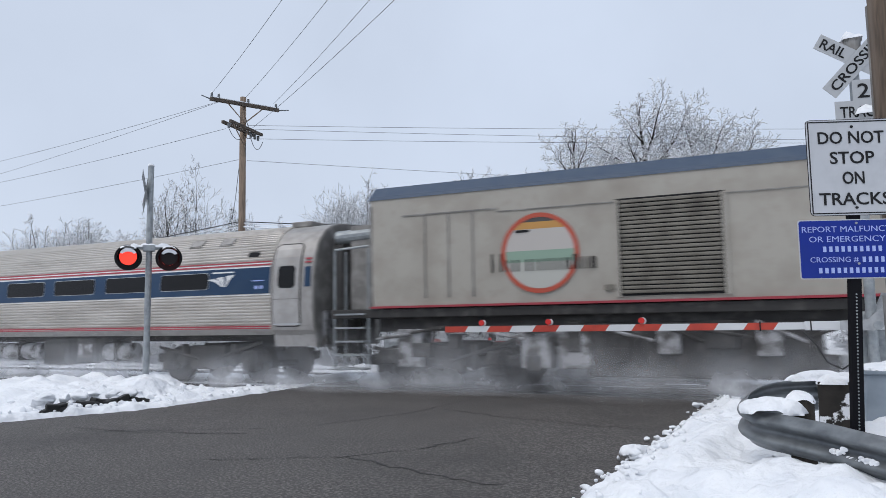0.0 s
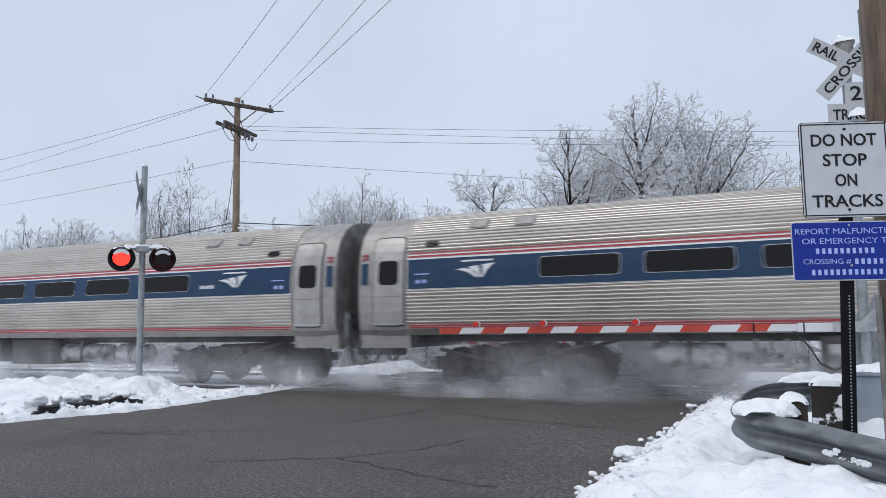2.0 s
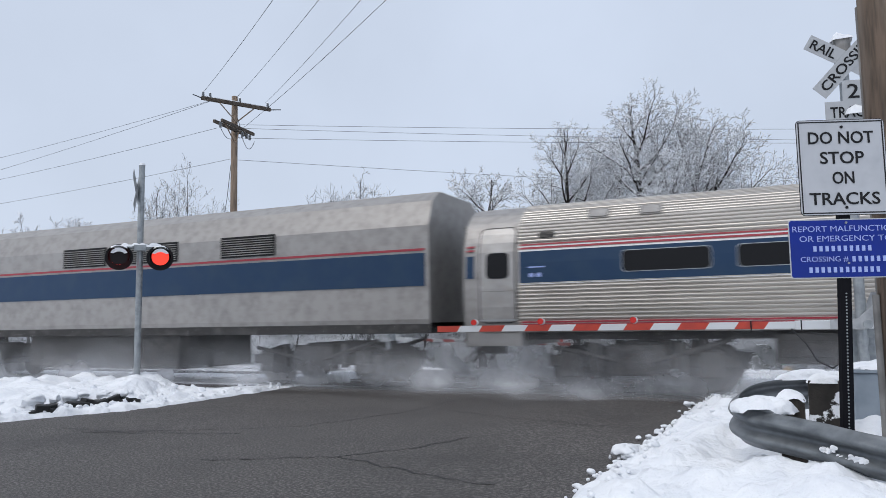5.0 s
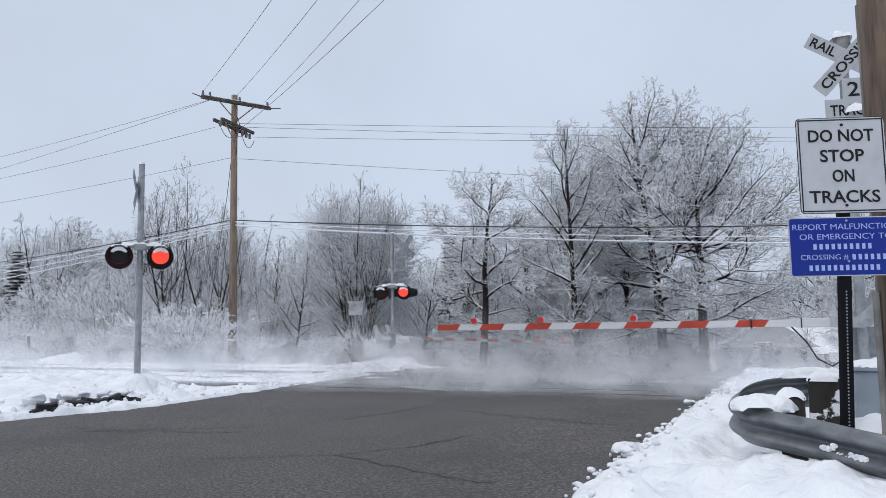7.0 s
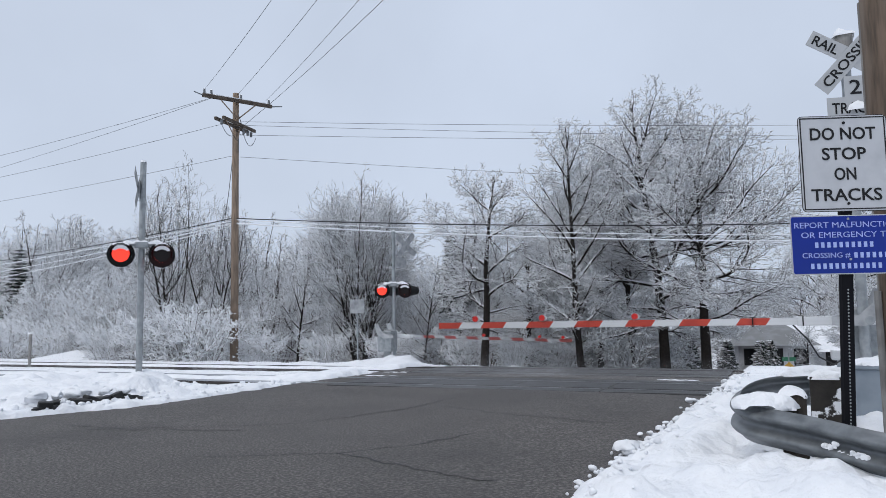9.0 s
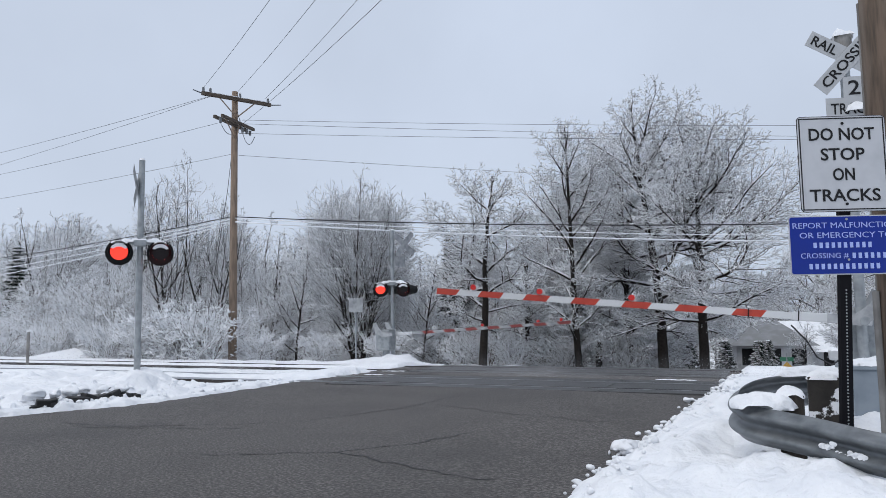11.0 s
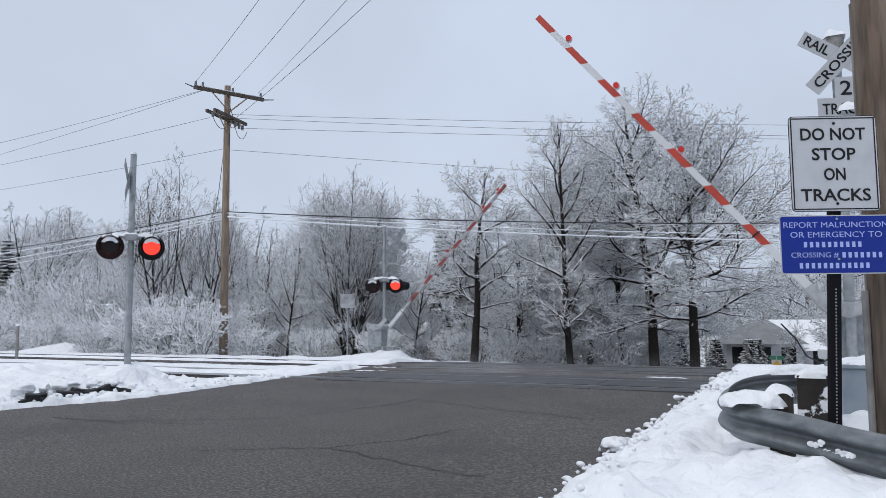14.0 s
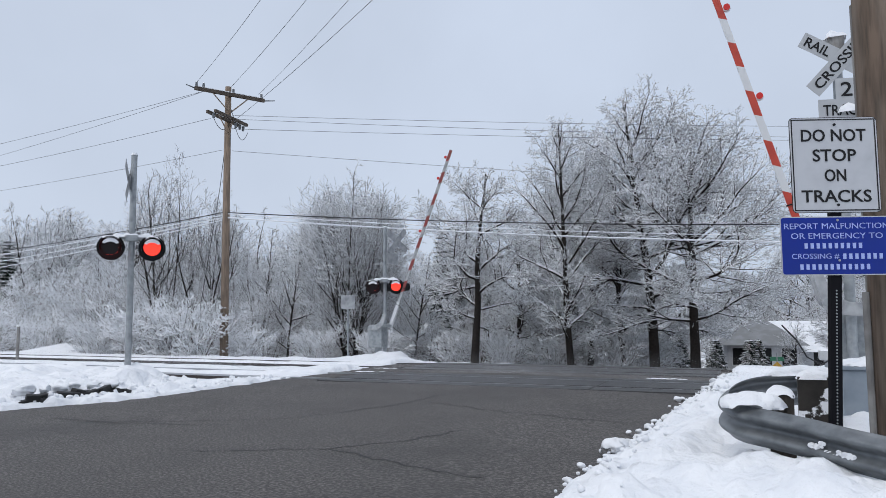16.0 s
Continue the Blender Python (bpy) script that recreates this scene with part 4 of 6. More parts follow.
def gate(name, label, at, length, turned, stripes, lights):
    """A gate: mechanism stand, and a striped arm that turns on it. The arm runs along local -x from its pivot."""
    g = thing(name, label, "crossing gate", "crossing gates", at=at)
    part("mechanism", bm_box(-0.28, 0.28, 0.12, 0.62, 0.75, 1.5, 0.05), GALV, g, "grey gate mechanism box")
    part("stand", bm_rod((0, 0.35, 0), (0, 0.35, 0.8), 0.16, 0.12, 16), GALV, g)
    arm = part("gate_arm", bm_box(-0.88, 0.1, -0.05, 0.05, -0.062, 0.062, 0.012), GATEWHITE, g, "red and white striped gate arm")
    arm.matrix_basis = pose(0, 0, 1.31)
    # alternating slanted bands from the tip inward, and one narrow red band by the root
    edges, d = [length], length
    while d > 1.2:
        d -= stripes
        edges.append(max(d, 0.85))
    for i, (d0, d1) in enumerate(zip(edges, edges[1:])):
        sk = 0.035
        pts = [(-d0 - (sk if i else 0), -0.05), (-d0 + (sk if i else 0), 0.05), (-d1 + sk, 0.05), (-d1 - sk, -0.05)]
        # the turned arm's stripes take darker red and grey: its shaded side is painted
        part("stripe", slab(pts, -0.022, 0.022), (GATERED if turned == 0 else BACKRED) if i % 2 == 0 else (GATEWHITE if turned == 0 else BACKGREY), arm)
    for d in (0.80, 1.45):
        part("strap", bm_box(-d - 0.008, -d + 0.008, -0.055, 0.055, -0.068, 0.068), BLACK, arm, "black clamp band")
    for d in lights:
        lp = part("arm_lamp", bm_rod((-d, -0.05, 0.105), (-d, 0.05, 0.105), 0.047, seg=20), LAMPRED, arm, "round red arm lamp")
        part("lamp_rim", bm_rod((-d + 0.012, -0.02, 0.10), (-d + 0.012, 0.02, 0.10), 0.054, seg=20), GATEWHITE, lp, "white lamp housing")
        part("lamp_bracket", bm_box(-d - 0.015, -d + 0.035, -0.02, 0.02, 0.05, 0.08, 0.006), GATEWHITE, lp)
    for yy in (-0.18, 0.72):
        part("counterweight", slab([(-0.45, -0.06), (-0.05, -0.07), (0.2, 0.08), (0.32, 0.42), (0.15, 0.46), (0.06, 0.24), (-0.12, 0.08), (-0.45, 0.06)], yy, yy + 0.05), BACKGREY, arm, "pale grey counterweight arm")
    part("pivot_shaft", bm_rod((0, -0.2, 0), (0, 0.75, 0), 0.06, seg=12), GALV, arm)
    return g, arm


near_gate, near_arm = gate("crossing_gate", "red and white crossing gate beside the street", pose(1.05, 11.5, 0.0), 6.42, 0, 0.398, (3.11, 4.58, 5.74))
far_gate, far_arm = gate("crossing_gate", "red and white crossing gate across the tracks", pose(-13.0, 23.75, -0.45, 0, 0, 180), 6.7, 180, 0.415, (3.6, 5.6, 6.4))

# ---- roadside signs ----
SIGNAT = pose(0.487, 6.46, 0.0, 0, 0, 21.5)
post = thing("road_sign", "white sign above a blue notice on a black perforated post", "road sign", at=SIGNAT)
pb = part("post", bm_box(-0.03, 0.055, 0.012, 0.07, 0.0, 2.9, 0.004), POSTBLACK, post, "black perforated steel post")
pb.matrix_basis = pose(0, 0, 2.2, 0, 2.7) @ pose(0, 0, -2.2)
hole = finish(bm_rod((0, 0, 0), (0, 0.003, 0), 0.0065, seg=8), "hole", GALV)
for i in range(52):
    h = part("hole", hole, GALV, pb)
    h.matrix_basis = pose(0.0125, 0.009, 0.3 + 0.0254 * i)
board = part("white_board", slab(rounded(-0.34, 0.34, -0.381, 0.381, 0.035), -0.002, 0.002), BLACK, post, "white board with a black border")
board.matrix_basis = pose(0.015, 0, 2.585)
part("face", slab(rounded(-0.335, 0.335, -0.376, 0.376, 0.032), -0.004, -0.002), SIGNWHITE, board)
for x0, x1, z0, z1 in ((-0.325, 0.325, 0.357, 0.366), (-0.325, 0.325, -0.366, -0.357), (-0.325, -0.316, -0.36, 0.36), (0.316, 0.325, -0.36, 0.36)):
    part("border", bm_box(x0, x1, -0.0065, -0.004, z0, z1), BLACK, board)
for tx, w, z in (("DO NOT", 0.50, 0.235), ("STOP", 0.335, 0.075), ("ON", 0.165, -0.085), ("TRACKS", 0.535, -0.25)):
    lettering(tx, 0.098, BLACK, w, board, pose(0, -0.0065, z), 0.002, 0.012)
for z in (0.32, -0.32):
    part("bolt", bm_rod((0.01, -0.004, z), (0.01, -0.012, z), 0.011, seg=10), BLACK, board)
blue = part("blue_board", slab(rounded(-0.43, 0.43, -0.23, 0.23, 0.02), -0.002, 0.002), SIGNWHITE, post, "blue emergency notice with pale lettering")
blue.matrix_basis = pose(0.0, 0, 1.945)
part("face", slab(rounded(-0.422, 0.422, -0.222, 0.222, 0.018), -0.004, -0.002), SIGNBLUE, blue)
for tx, w, z in (("REPORT MALFUNCTION", 0.80, 0.155), ("OR EMERGENCY TO", 0.70, 0.078), ("CROSSING #", 0.36, -0.083)):
    lettering(tx, 0.044, SIGNTEXT, w, blue, pose(-0.17 if tx.endswith("#") else 0, -0.0055, z), 0.0015, -0.006)
for x0, x1, z in ((-0.25, 0.25, 0.0), (0.04, 0.37, -0.083), (-0.29, 0.29, -0.165)):
    k = int((x1 - x0) / 0.046)
    for i in range(k):
        part("bar", bm_box(x0 + 0.046 * i, x0 + 0.046 * i + 0.024, -0.0075, -0.004, z - 0.021, z + 0.021), SIGNTEXT, blue)
for z in (0.2, -0.115):
    part("bolt", bm_rod((0.01, -0.004, z), (0.01, -0.012, z), 0.009, seg=10), GALV, blue)

# wooden pole beside the sign
pole_near = thing("utility_pole", "weathered grey-brown wooden utility pole beside the road sign", "utility pole", at=pose(0.935, 7.3, 0))
part("shaft", bm_rod((0.0, 0, 0), (-0.02, 0.0, 10.9), 0.175, 0.14, 24), WOOD, pole_near, smooth=True)
part("crossarm", bm_box(-1.2, 1.2, -0.16, -0.05, 10.3, 10.42, 0.01), ARMWOOD, pole_near).matrix_basis = pose(0, 0, 0, 0, 0, -52)
cn = bmesh.new()
rod(cn, (-0.15, 0.10, 0), (-0.15, 0.10, 4.2), 0.025, seg=8)
rod(cn, (-0.19, -0.05, 0), (-0.19, -0.05, 1.6), 0.03, seg=8)
part("conduit", cn, GRIME, pole_near, "grey cable conduit")

# grey cabinet behind the guardrail
cab = thing("signal_cabinet", "blue-grey steel cabinet behind the guardrail", "electrical cabinet", at=pose(1.1, 9.6, -0.12, 0, 0, 5))
part("body", bm_box(-0.45, 0.5, -0.3, 0.3, 0.05, 0.92, 0.02), BOXGREY, cab)
part("lid", bm_box(-0.48, 0.53, -0.33, 0.33, 0.92, 0.96, 0.01), BOXGREY, cab)
snow_cap("snow", -0.48, 0.53, -0.33, 0.33, 0.96, 0.1, cab)

# ---- guardrail: a W-beam bent round its end ----
rail = thing("guardrail", "curved weathered steel guardrail on dark wooden posts with patches of snow", "guardrail")
GPTS = [(1.6, 5.1), (1.15, 5.55), (0.72, 5.96), (0.46, 6.17), (0.19, 6.42), (-0.1, 6.63), (-0.31, 6.8), (-0.42, 7.05), (-0.41, 7.42), (-0.28, 7.82), (-0.03, 8.2), (0.28, 8.5), (0.6, 8.7)]


def spline(pts, n):
    out = []
    for i in range(len(pts) - 1):
        p = [Vector(pts[max(0, min(len(pts) - 1, i + k))]) for k in (-1, 0, 1, 2)]
        for j in range(n):
            t = j / n
            out.append(0.5 * (2 * p[1] + (p[2] - p[0]) * t + (2 * p[0] - 5 * p[1] + 4 * p[2] - p[3]) * t * t + (3 * p[1] - p[0] - 3 * p[2] + p[3]) * t ** 3))
    return out + [Vector(pts[-1])]


centre = spline(GPTS, 10)
section = []
for i in range(25):
    z = -0.155 + 0.31 * i / 24
    section.append((0.042 * math.cos(2 * math.pi * z / 0.155) * -1, z))
gv, gf = [], []


def beam_z(p):
    """The beam climbs a little towards its far end."""
    return 0.47 + 0.18 * smooth(6.3, 8.2, p.y) - 0.09 * (1 - smooth(5.6, 6.7, p.y))


for i, p in enumerate(centre):
    d = (centre[min(i + 1, len(centre) - 1)] - centre[max(0, i - 1)]).normalized()
    nrm = Vector((-d.y, d.x)) * 1.0
    for off in (0.0, 0.006):
        for o, z in section:
            gv.append((p.x + nrm.x * (o + off), p.y + nrm.y * (o + off), beam_z(p) + z))
K = 50
for i in range(len(centre) - 1):
    for k in range(24):
        a = i * K + k
        gf.append((a, a + 1, a + K + 1, a + K))
        gf.append((a + 25, a + K + 25, a + K + 26, a + 26))
    gf.append((i * K, i * K + K, i * K + K + 25, i * K + 25))
    gf.append((i * K + 24, i * K + 49, i * K + K + 49, i * K + K + 24))
part("beam", raw("beam", gv, gf, GUARD, True), GUARD, rail, "dark weathered steel W-beam")
for x, y, w, z1 in ((0.04, 7.02, 0.10, 0.735), (0.33, 7.95, 0.135, 0.82), (1.5, 5.45, 0.1, 0.62)):
    pp = part("post", bm_box(x - w, x + w, y - 0.1, y + 0.1, 0, z1, 0.012), POSTSNOW if z1 > 0.8 else POSTWOOD, rail, "dark wooden guardrail post")
snow_cap("snow", -0.08, 0.15, 6.9, 7.13, 0.725, 0.10, rail, 2, 0.02)
snow_cap("snow", 0.18, 0.48, 7.83, 8.07, 0.81, 0.10, rail, 4, 0.02)


def beam_pad(i0, i1, h, w, seed):
    """Snow lying along the top edge of the beam."""
    vs, fs = [], []
    for i in range(i0, i1 + 1):
        p = centre[i]
        q = centre[min(i + 1, len(centre) - 1)] - centre[max(0, i - 1)]
        nr = Vector((-q.y, q.x)).normalized()
        e = math.sqrt(max(0.0, 1 - abs(2 * (i - i0) / (i1 - i0) - 1) ** 3))
        for k in range(9):
            a = math.pi * k / 8
            lump = 0.75 + 0.6 * noise.noise(Vector((p.x * 6, p.y * 6, k * 0.5 + seed)))
            o, z = w * e * lump * math.cos(a), h * e * lump * math.sin(a)
            drop = -0.05 * e * max(0.0, math.cos(a)) ** 2 * (0.5 + noise.noise(Vector((p.x * 5, p.y * 5, seed))))
            vs.append((p.x + nr.x * o, p.y + nr.y * o, beam_z(p) + 0.145 + z + drop))
    for i in range(i1 - i0):
        for k in range(8):
            fs.append((i * 9 + k, i * 9 + k + 1, i * 9 + k + 10, i * 9 + k + 9))
    part("snow", raw("snow", vs, fs, SNOW, True), SNOW, rail, "soft ridge of snow on the beam")


snow_cap("snow", -0.44, 0.10, 6.68, 7.16, 0.645, 0.13, rail, 2, 0.02)
beam_pad(98, 119, 0.10, 0.12, 5)


def clumps(name, spots, parent, seed, flat_y=1.0):
    """Small broken lumps of snow."""
    rnd = random.Random(seed)
    bm = bmesh.new()
    for x, y, z, r in spots:
        g = bmesh.ops.create_icosphere(bm, subdivisions=3 if parent or r > 0.045 else 2, radius=r, matrix=Matrix.Translation((x, y, z)) @ Matrix.Diagonal((rnd.uniform(0.8, 1.3), rnd.uniform(0.8, 1.2) * flat_y, rnd.uniform(0.6, 1.0), 1)))
        for v in g["verts"]:
            v.co += Vector((noise.noise(v.co * 14), noise.noise(v.co * 14 + Vector((7, 0, 0))), noise.noise(v.co * 14 + Vector((0, 7, 0))))) * r * 0.55
    if parent:
        return part(name, bm, SNOW, parent, smooth=True)
    return new(name, finish(bm, name, SNOW, True))




def clod_mesh(seed):
    """One crumpled clod of snow."""
    rr = random.Random(seed)
    bm = bmesh.new()
    bmesh.ops.create_icosphere(bm, subdivisions=3, radius=rr.uniform(0.07, 0.14))
    for v in bm.verts:
        v.co = Vector((v.co.x * 1.5, v.co.y, v.co.z * 0.7)) + 0.05 * noise.noise_vector(v.co * 11 + Vector((seed, 0, 0)))
    return finish(bm, "snow_clod", SNOW, True)


rnd = random.Random(5)
beam_snow = []
for i, lift, spread in ((37, -0.03, 0.06), (33, -0.05, 0.09), (30, -0.05, 0.04)):
    p, q = centre[i], centre[i + 1]
    along = (q - p).normalized()
    for k in range(16):
        u = rnd.uniform(-1, 1) * spread
        beam_snow.append((p.x + along.x * u - 0.040 * along.y * -1 - 0.022, p.y + along.y * u - 0.030, beam_z(p) + lift + rnd.gauss(0, 0.018) - 0.1 * u, rnd.uniform(0.010, 0.025)))
tagged(clumps("snow_patch", beam_snow, rail, 3, 0.28), kind="stuff")
spots = []
for i in range(300):
    y = 3.5 + 15 * rnd.random() ** 1.1
    x = right_edge(y) + abs(rnd.gauss(0, 0.25)) + 0.03 - (0.16 if rnd.random() < 0.08 else 0)
    spots.append((x, y, max(ground_z(x, y), 0.0) + 0.015, rnd.uniform(0.012, 0.04) * (0.6 + 0.05 * y)))
for i in range(120):
    y = 6.5 + 8 * rnd.random()
    x = left_edge(y) - abs(rnd.gauss(0, 0.6)) - 0.15
    spots.append((x, y, ground_z(x, y) + 0.01, rnd.uniform(0.02, 0.07)))
tagged(clumps("snow_lumps", spots, None, 8), "crumbled lumps of ploughed snow along the street's edges", "snow", kind="stuff")
ball = clumps("snowball", [(0, 0, 0.085, 0.105)], None, 2)
ball.matrix_basis = pose(-1.52, 7.75, 0.0)
tagged(ball, "lone lump of ploughed snow on the asphalt", "snow")


for x0, y0, ln, seed in ((-2.2, 17.2, 0.9, 1), (-2.6, 14.6, 0.4, 2), (-9.5, 16.9, 1.2, 4), (-9.7, 18.2, 1.1, 5)):
    streak = thing("snow_streak", "thin streak of slush on the wet asphalt", "snow", "slush on the crossing", at=pose(x0, y0, road_z(x0, y0)))
    snow_cap("slush", -ln / 2, ln / 2, -0.07, 0.07, 0.014, 0.02, streak, seed)

# ---- utility pole across the tracks and its wires ----
PX, PY = -19.66, 23.0
far_pole = thing("utility_pole", "brown wooden utility pole with two dark crossarms", "utility pole", at=pose(PX, PY, -0.1))
part("shaft", bm_rod((0, 0, -0.8), (-0.05, 0, 10.8), 0.165, 0.12, 20), FARWOOD, far_pole, smooth=True)
ca = part("crossarm", bm_box(-1.45, 1.45, -0.2, -0.08, -0.07, 0.07, 0.01), ARMWOOD, far_pole, "dark wooden crossarm with insulators")
ca.matrix_basis = pose(0, 0, 10.45, 0, 0, 62)
br = bmesh.new()
for s in (-1, 1):
    rod(br, (s * 0.75, -0.16, -0.05), (0, -0.12, -0.75), 0.025, seg=6)
part("brace", br, FARWOOD, ca)
for x in (-1.38, -1.1, 0.12, 1.32):
    part("insulator", bm_rod((x, -0.14, 0.07), (x, -0.14, 0.26), 0.06, 0.04, 10), PORCELAIN, ca)
la = bmesh.new()
for yy in (-0.22, 0.12):
    box(la, -1.15, 1.15, yy, yy + 0.1, -0.06, 0.06, 0.01)
lo = part("crossarm", la, ARMWOOD, far_pole, "double dark lower crossarm")
lo.matrix_basis = pose(0.3, -0.4, 9.36, 0, 0, 98)
for x in (-1.05, 0.5, 0.8, 1.05):
    part("insulator", bm_rod((x, -0.05, -0.06), (x, -0.05, -0.25), 0.06, 0.05, 10), PORCELAIN, lo)


def wire(label, a, b, sag, r=0.0075, mat=WIRE):
    a, b = Vector(a), Vector(b)
    pts = []
    for i in range(25):
        t = i / 24
        p = a.lerp(b, t)
        p.z -= 4 * sag * t * (1 - t)
        pts.append(p)
    return tagged(new("overhead_wire", ribbon(pts, r, "overhead_wire", mat, 5)), label, "wire", "overhead wires")


part("snow", bm_box(-1.42, 1.42, -0.19, -0.09, 0.068, 0.105, 0.012), SNOW, ca, "thin line of snow on the crossarm")
for x in (-1.38, -1.1, 0.12, 1.32):
    part("insulator_cap", bm_rod((x, -0.14, 0.25), (x, -0.14, 0.30), 0.05, 0.02, 10), SNOW, ca)
for x in (-1.45, 1.45):
    part("strain_insulator", bm_rod((x, -0.14, 0.0), (x * 1.27, -0.3, 0.03), 0.028, 0.02, 8), PORCELAIN, ca)
part("brace", bm_rod((0.1, -0.15, -0.05), (0.0, -0.1, -0.6), 0.022, seg=6), FARWOOD, lo)
part("brace", bm_rod((-0.9, -0.15, -0.05), (0.0, -0.1, -0.75), 0.022, seg=6), FARWOOD, lo)
for k, (x0, x1, z0, sag) in enumerate(((0.55, 1.5, -0.2, 0.42), (0.2, 1.0, 0.1, 0.35), (-0.5, 0.6, -0.1, 0.3))):
    pts = [Vector((x0 + (x1 - x0) * i / 10, 0.15 * k, z0 - 4 * sag * (i / 10) * (1 - i / 10))) for i in range(11)]
    part("jumper_cable", ribbon(pts, 0.012, "jumper_cable", WIRE, 5), WIRE, lo, "looping black jumper cable")
part("riser_cable", ribbon([(0.14, -0.06, 9.9), (0.32, -0.1, 9.5), (0.2, -0.1, 9.1), (0.16, -0.08, 8.3)], 0.014, "riser_cable", WIRE, 5), WIRE, far_pole)
tagged(new("guy_wire", ribbon([(PX - 0.1, PY, 8.7), (PX - 0.55, PY + 0.2, 6.6), (PX - 1.9, PY + 0.8, 2.2), (PX - 2.6, PY + 1.1, -0.1)], 0.012, "guy_wire", WIRE, 5)), "slack black guy wire anchored in the brush", "wire")

TOP = 10.62
for a, b in (((-0.6, 1.2), (-0.75, -0.95)), ((0.0, 0), (-0.25, -0.3)), ((0.6, -1.1), (0.25, 0.3)), ((0.2, 0.3), (0.6, 0.8))):
    wire("thin black overhead wire running to the near pole", (PX + a[0], PY - a[1], TOP if a[0] != 0.2 else 9.0), (0.92 + b[0], 7.2 + b[1], 10.45 if a[0] != 0.2 else 9.8), 0.35, 0.0075)
for p in ((-36.9, 24.8, 10.4), (-39.8, 26.8, 10.4), (-36.5, 24.6, 9.2)):
    wire("thin black overhead wire beside the tracks", (PX - 0.4, PY - 0.6, p[2] + 0.1), (p[0] * 1.8 - PX * 0.8, p[1] * 1.8 - PY * 0.8, p[2]), 0.2)
wire("thin black overhead wire beside the tracks", (PX, PY, 8.15), (-53, 26.8, 8.2), 0.2)
for z, p in ((9.5, (0.76, 33.6, 9.5)), (9.35, (0.6, 35.0, 9.4)), (8.95, (0.7, 33.9, 9.0)), (8.05, (0.75, 40.8, 8.1))):
    wire("thin black overhead wire beyond the tracks", (PX + 0.2, PY, z), (PX + 2 * (p[0] - PX), PY + 2 * (p[1] - PY), p[2] + 0.05), 0.25)
for z, p, r, m in ((5.55, (0.42, 29.0, 4.72), 0.02, WIRE), (5.5, (0.42, 29.0, 4.05), 0.018, FROSTWIRE), (5.35, (0.42, 29.5, 3.85), 0.03, FROSTWIRE)):
    wire("snow-lined telephone cable on the far pole" if m is FROSTWIRE else "thick black telephone cable on the far pole", (PX + 0.15, PY - 0.1, z), (PX + 1.7 * (p[0] - PX), PY + 1.7 * (p[1] - PY), p[2]), 0.45, r, m)
for z, p, m in ((5.6, (-54, 30, 5.3), WIRE), (5.5, (-46, 22.6, 3.9), FROSTWIRE), (5.4, (-46, 22.4, 3.3), FROSTWIRE), (5.3, (-46, 22.2, 2.8), FROSTWIRE)):
    wire("snow-lined telephone cable on the far pole" if m is FROSTWIRE else "thick black telephone cable on the far pole", (PX - 0.1, PY, z), p, 0.3, 0.018, m)

gut = thing("drain_grate", "dark rusty drain inlet under the snowbank's edge", "drain")
inlet_m = pose(-11.1, 9.3, 0.03, 0, 0, 80)
part("inlet", bm_box(-0.75, 0.8, 0.06, 0.3, -0.1, 0.11, 0.03), CRACK, gut).matrix_basis = inlet_m
rnd = random.Random(31)
for k in range(16):
    x = -0.95 + 0.12 * k
    w, h = rnd.uniform(0.08, 0.2), rnd.uniform(0.08, 0.19) * (0.6 + 0.4 * math.sin(k * 0.9) ** 2)
    part("broken_kerb", bm_box(-w, w, -0.07, 0.07, -0.05, h, 0.02), CRACK, gut).matrix_basis = inlet_m @ pose(x, 0.02 + rnd.uniform(-0.06, 0.06), 0, rnd.uniform(-12, 12), rnd.uniform(-14, 14), rnd.uniform(-25, 25))
for k in range(6):
    x = -0.8 + 0.3 * k
    cl = part("snow_clod", clod_mesh(k), SNOW, gut)
    cl.matrix_basis = inlet_m @ pose(x, 0.1 + rnd.uniform(0.05, 0.3), 0.19, 0, 0, 50 * k)


cable = tagged(new("hanging_cable", ribbon([(0.12, 11.4, 1.26), (0.3, 11.38, 1.05), (0.42, 11.38, 0.82), (0.6, 11.4, 0.72), (0.85, 11.45, 0.9)], 0.012, "hanging_cable", WIRE, 6)), "loose black cable hanging from the gate arm's root", "cable")


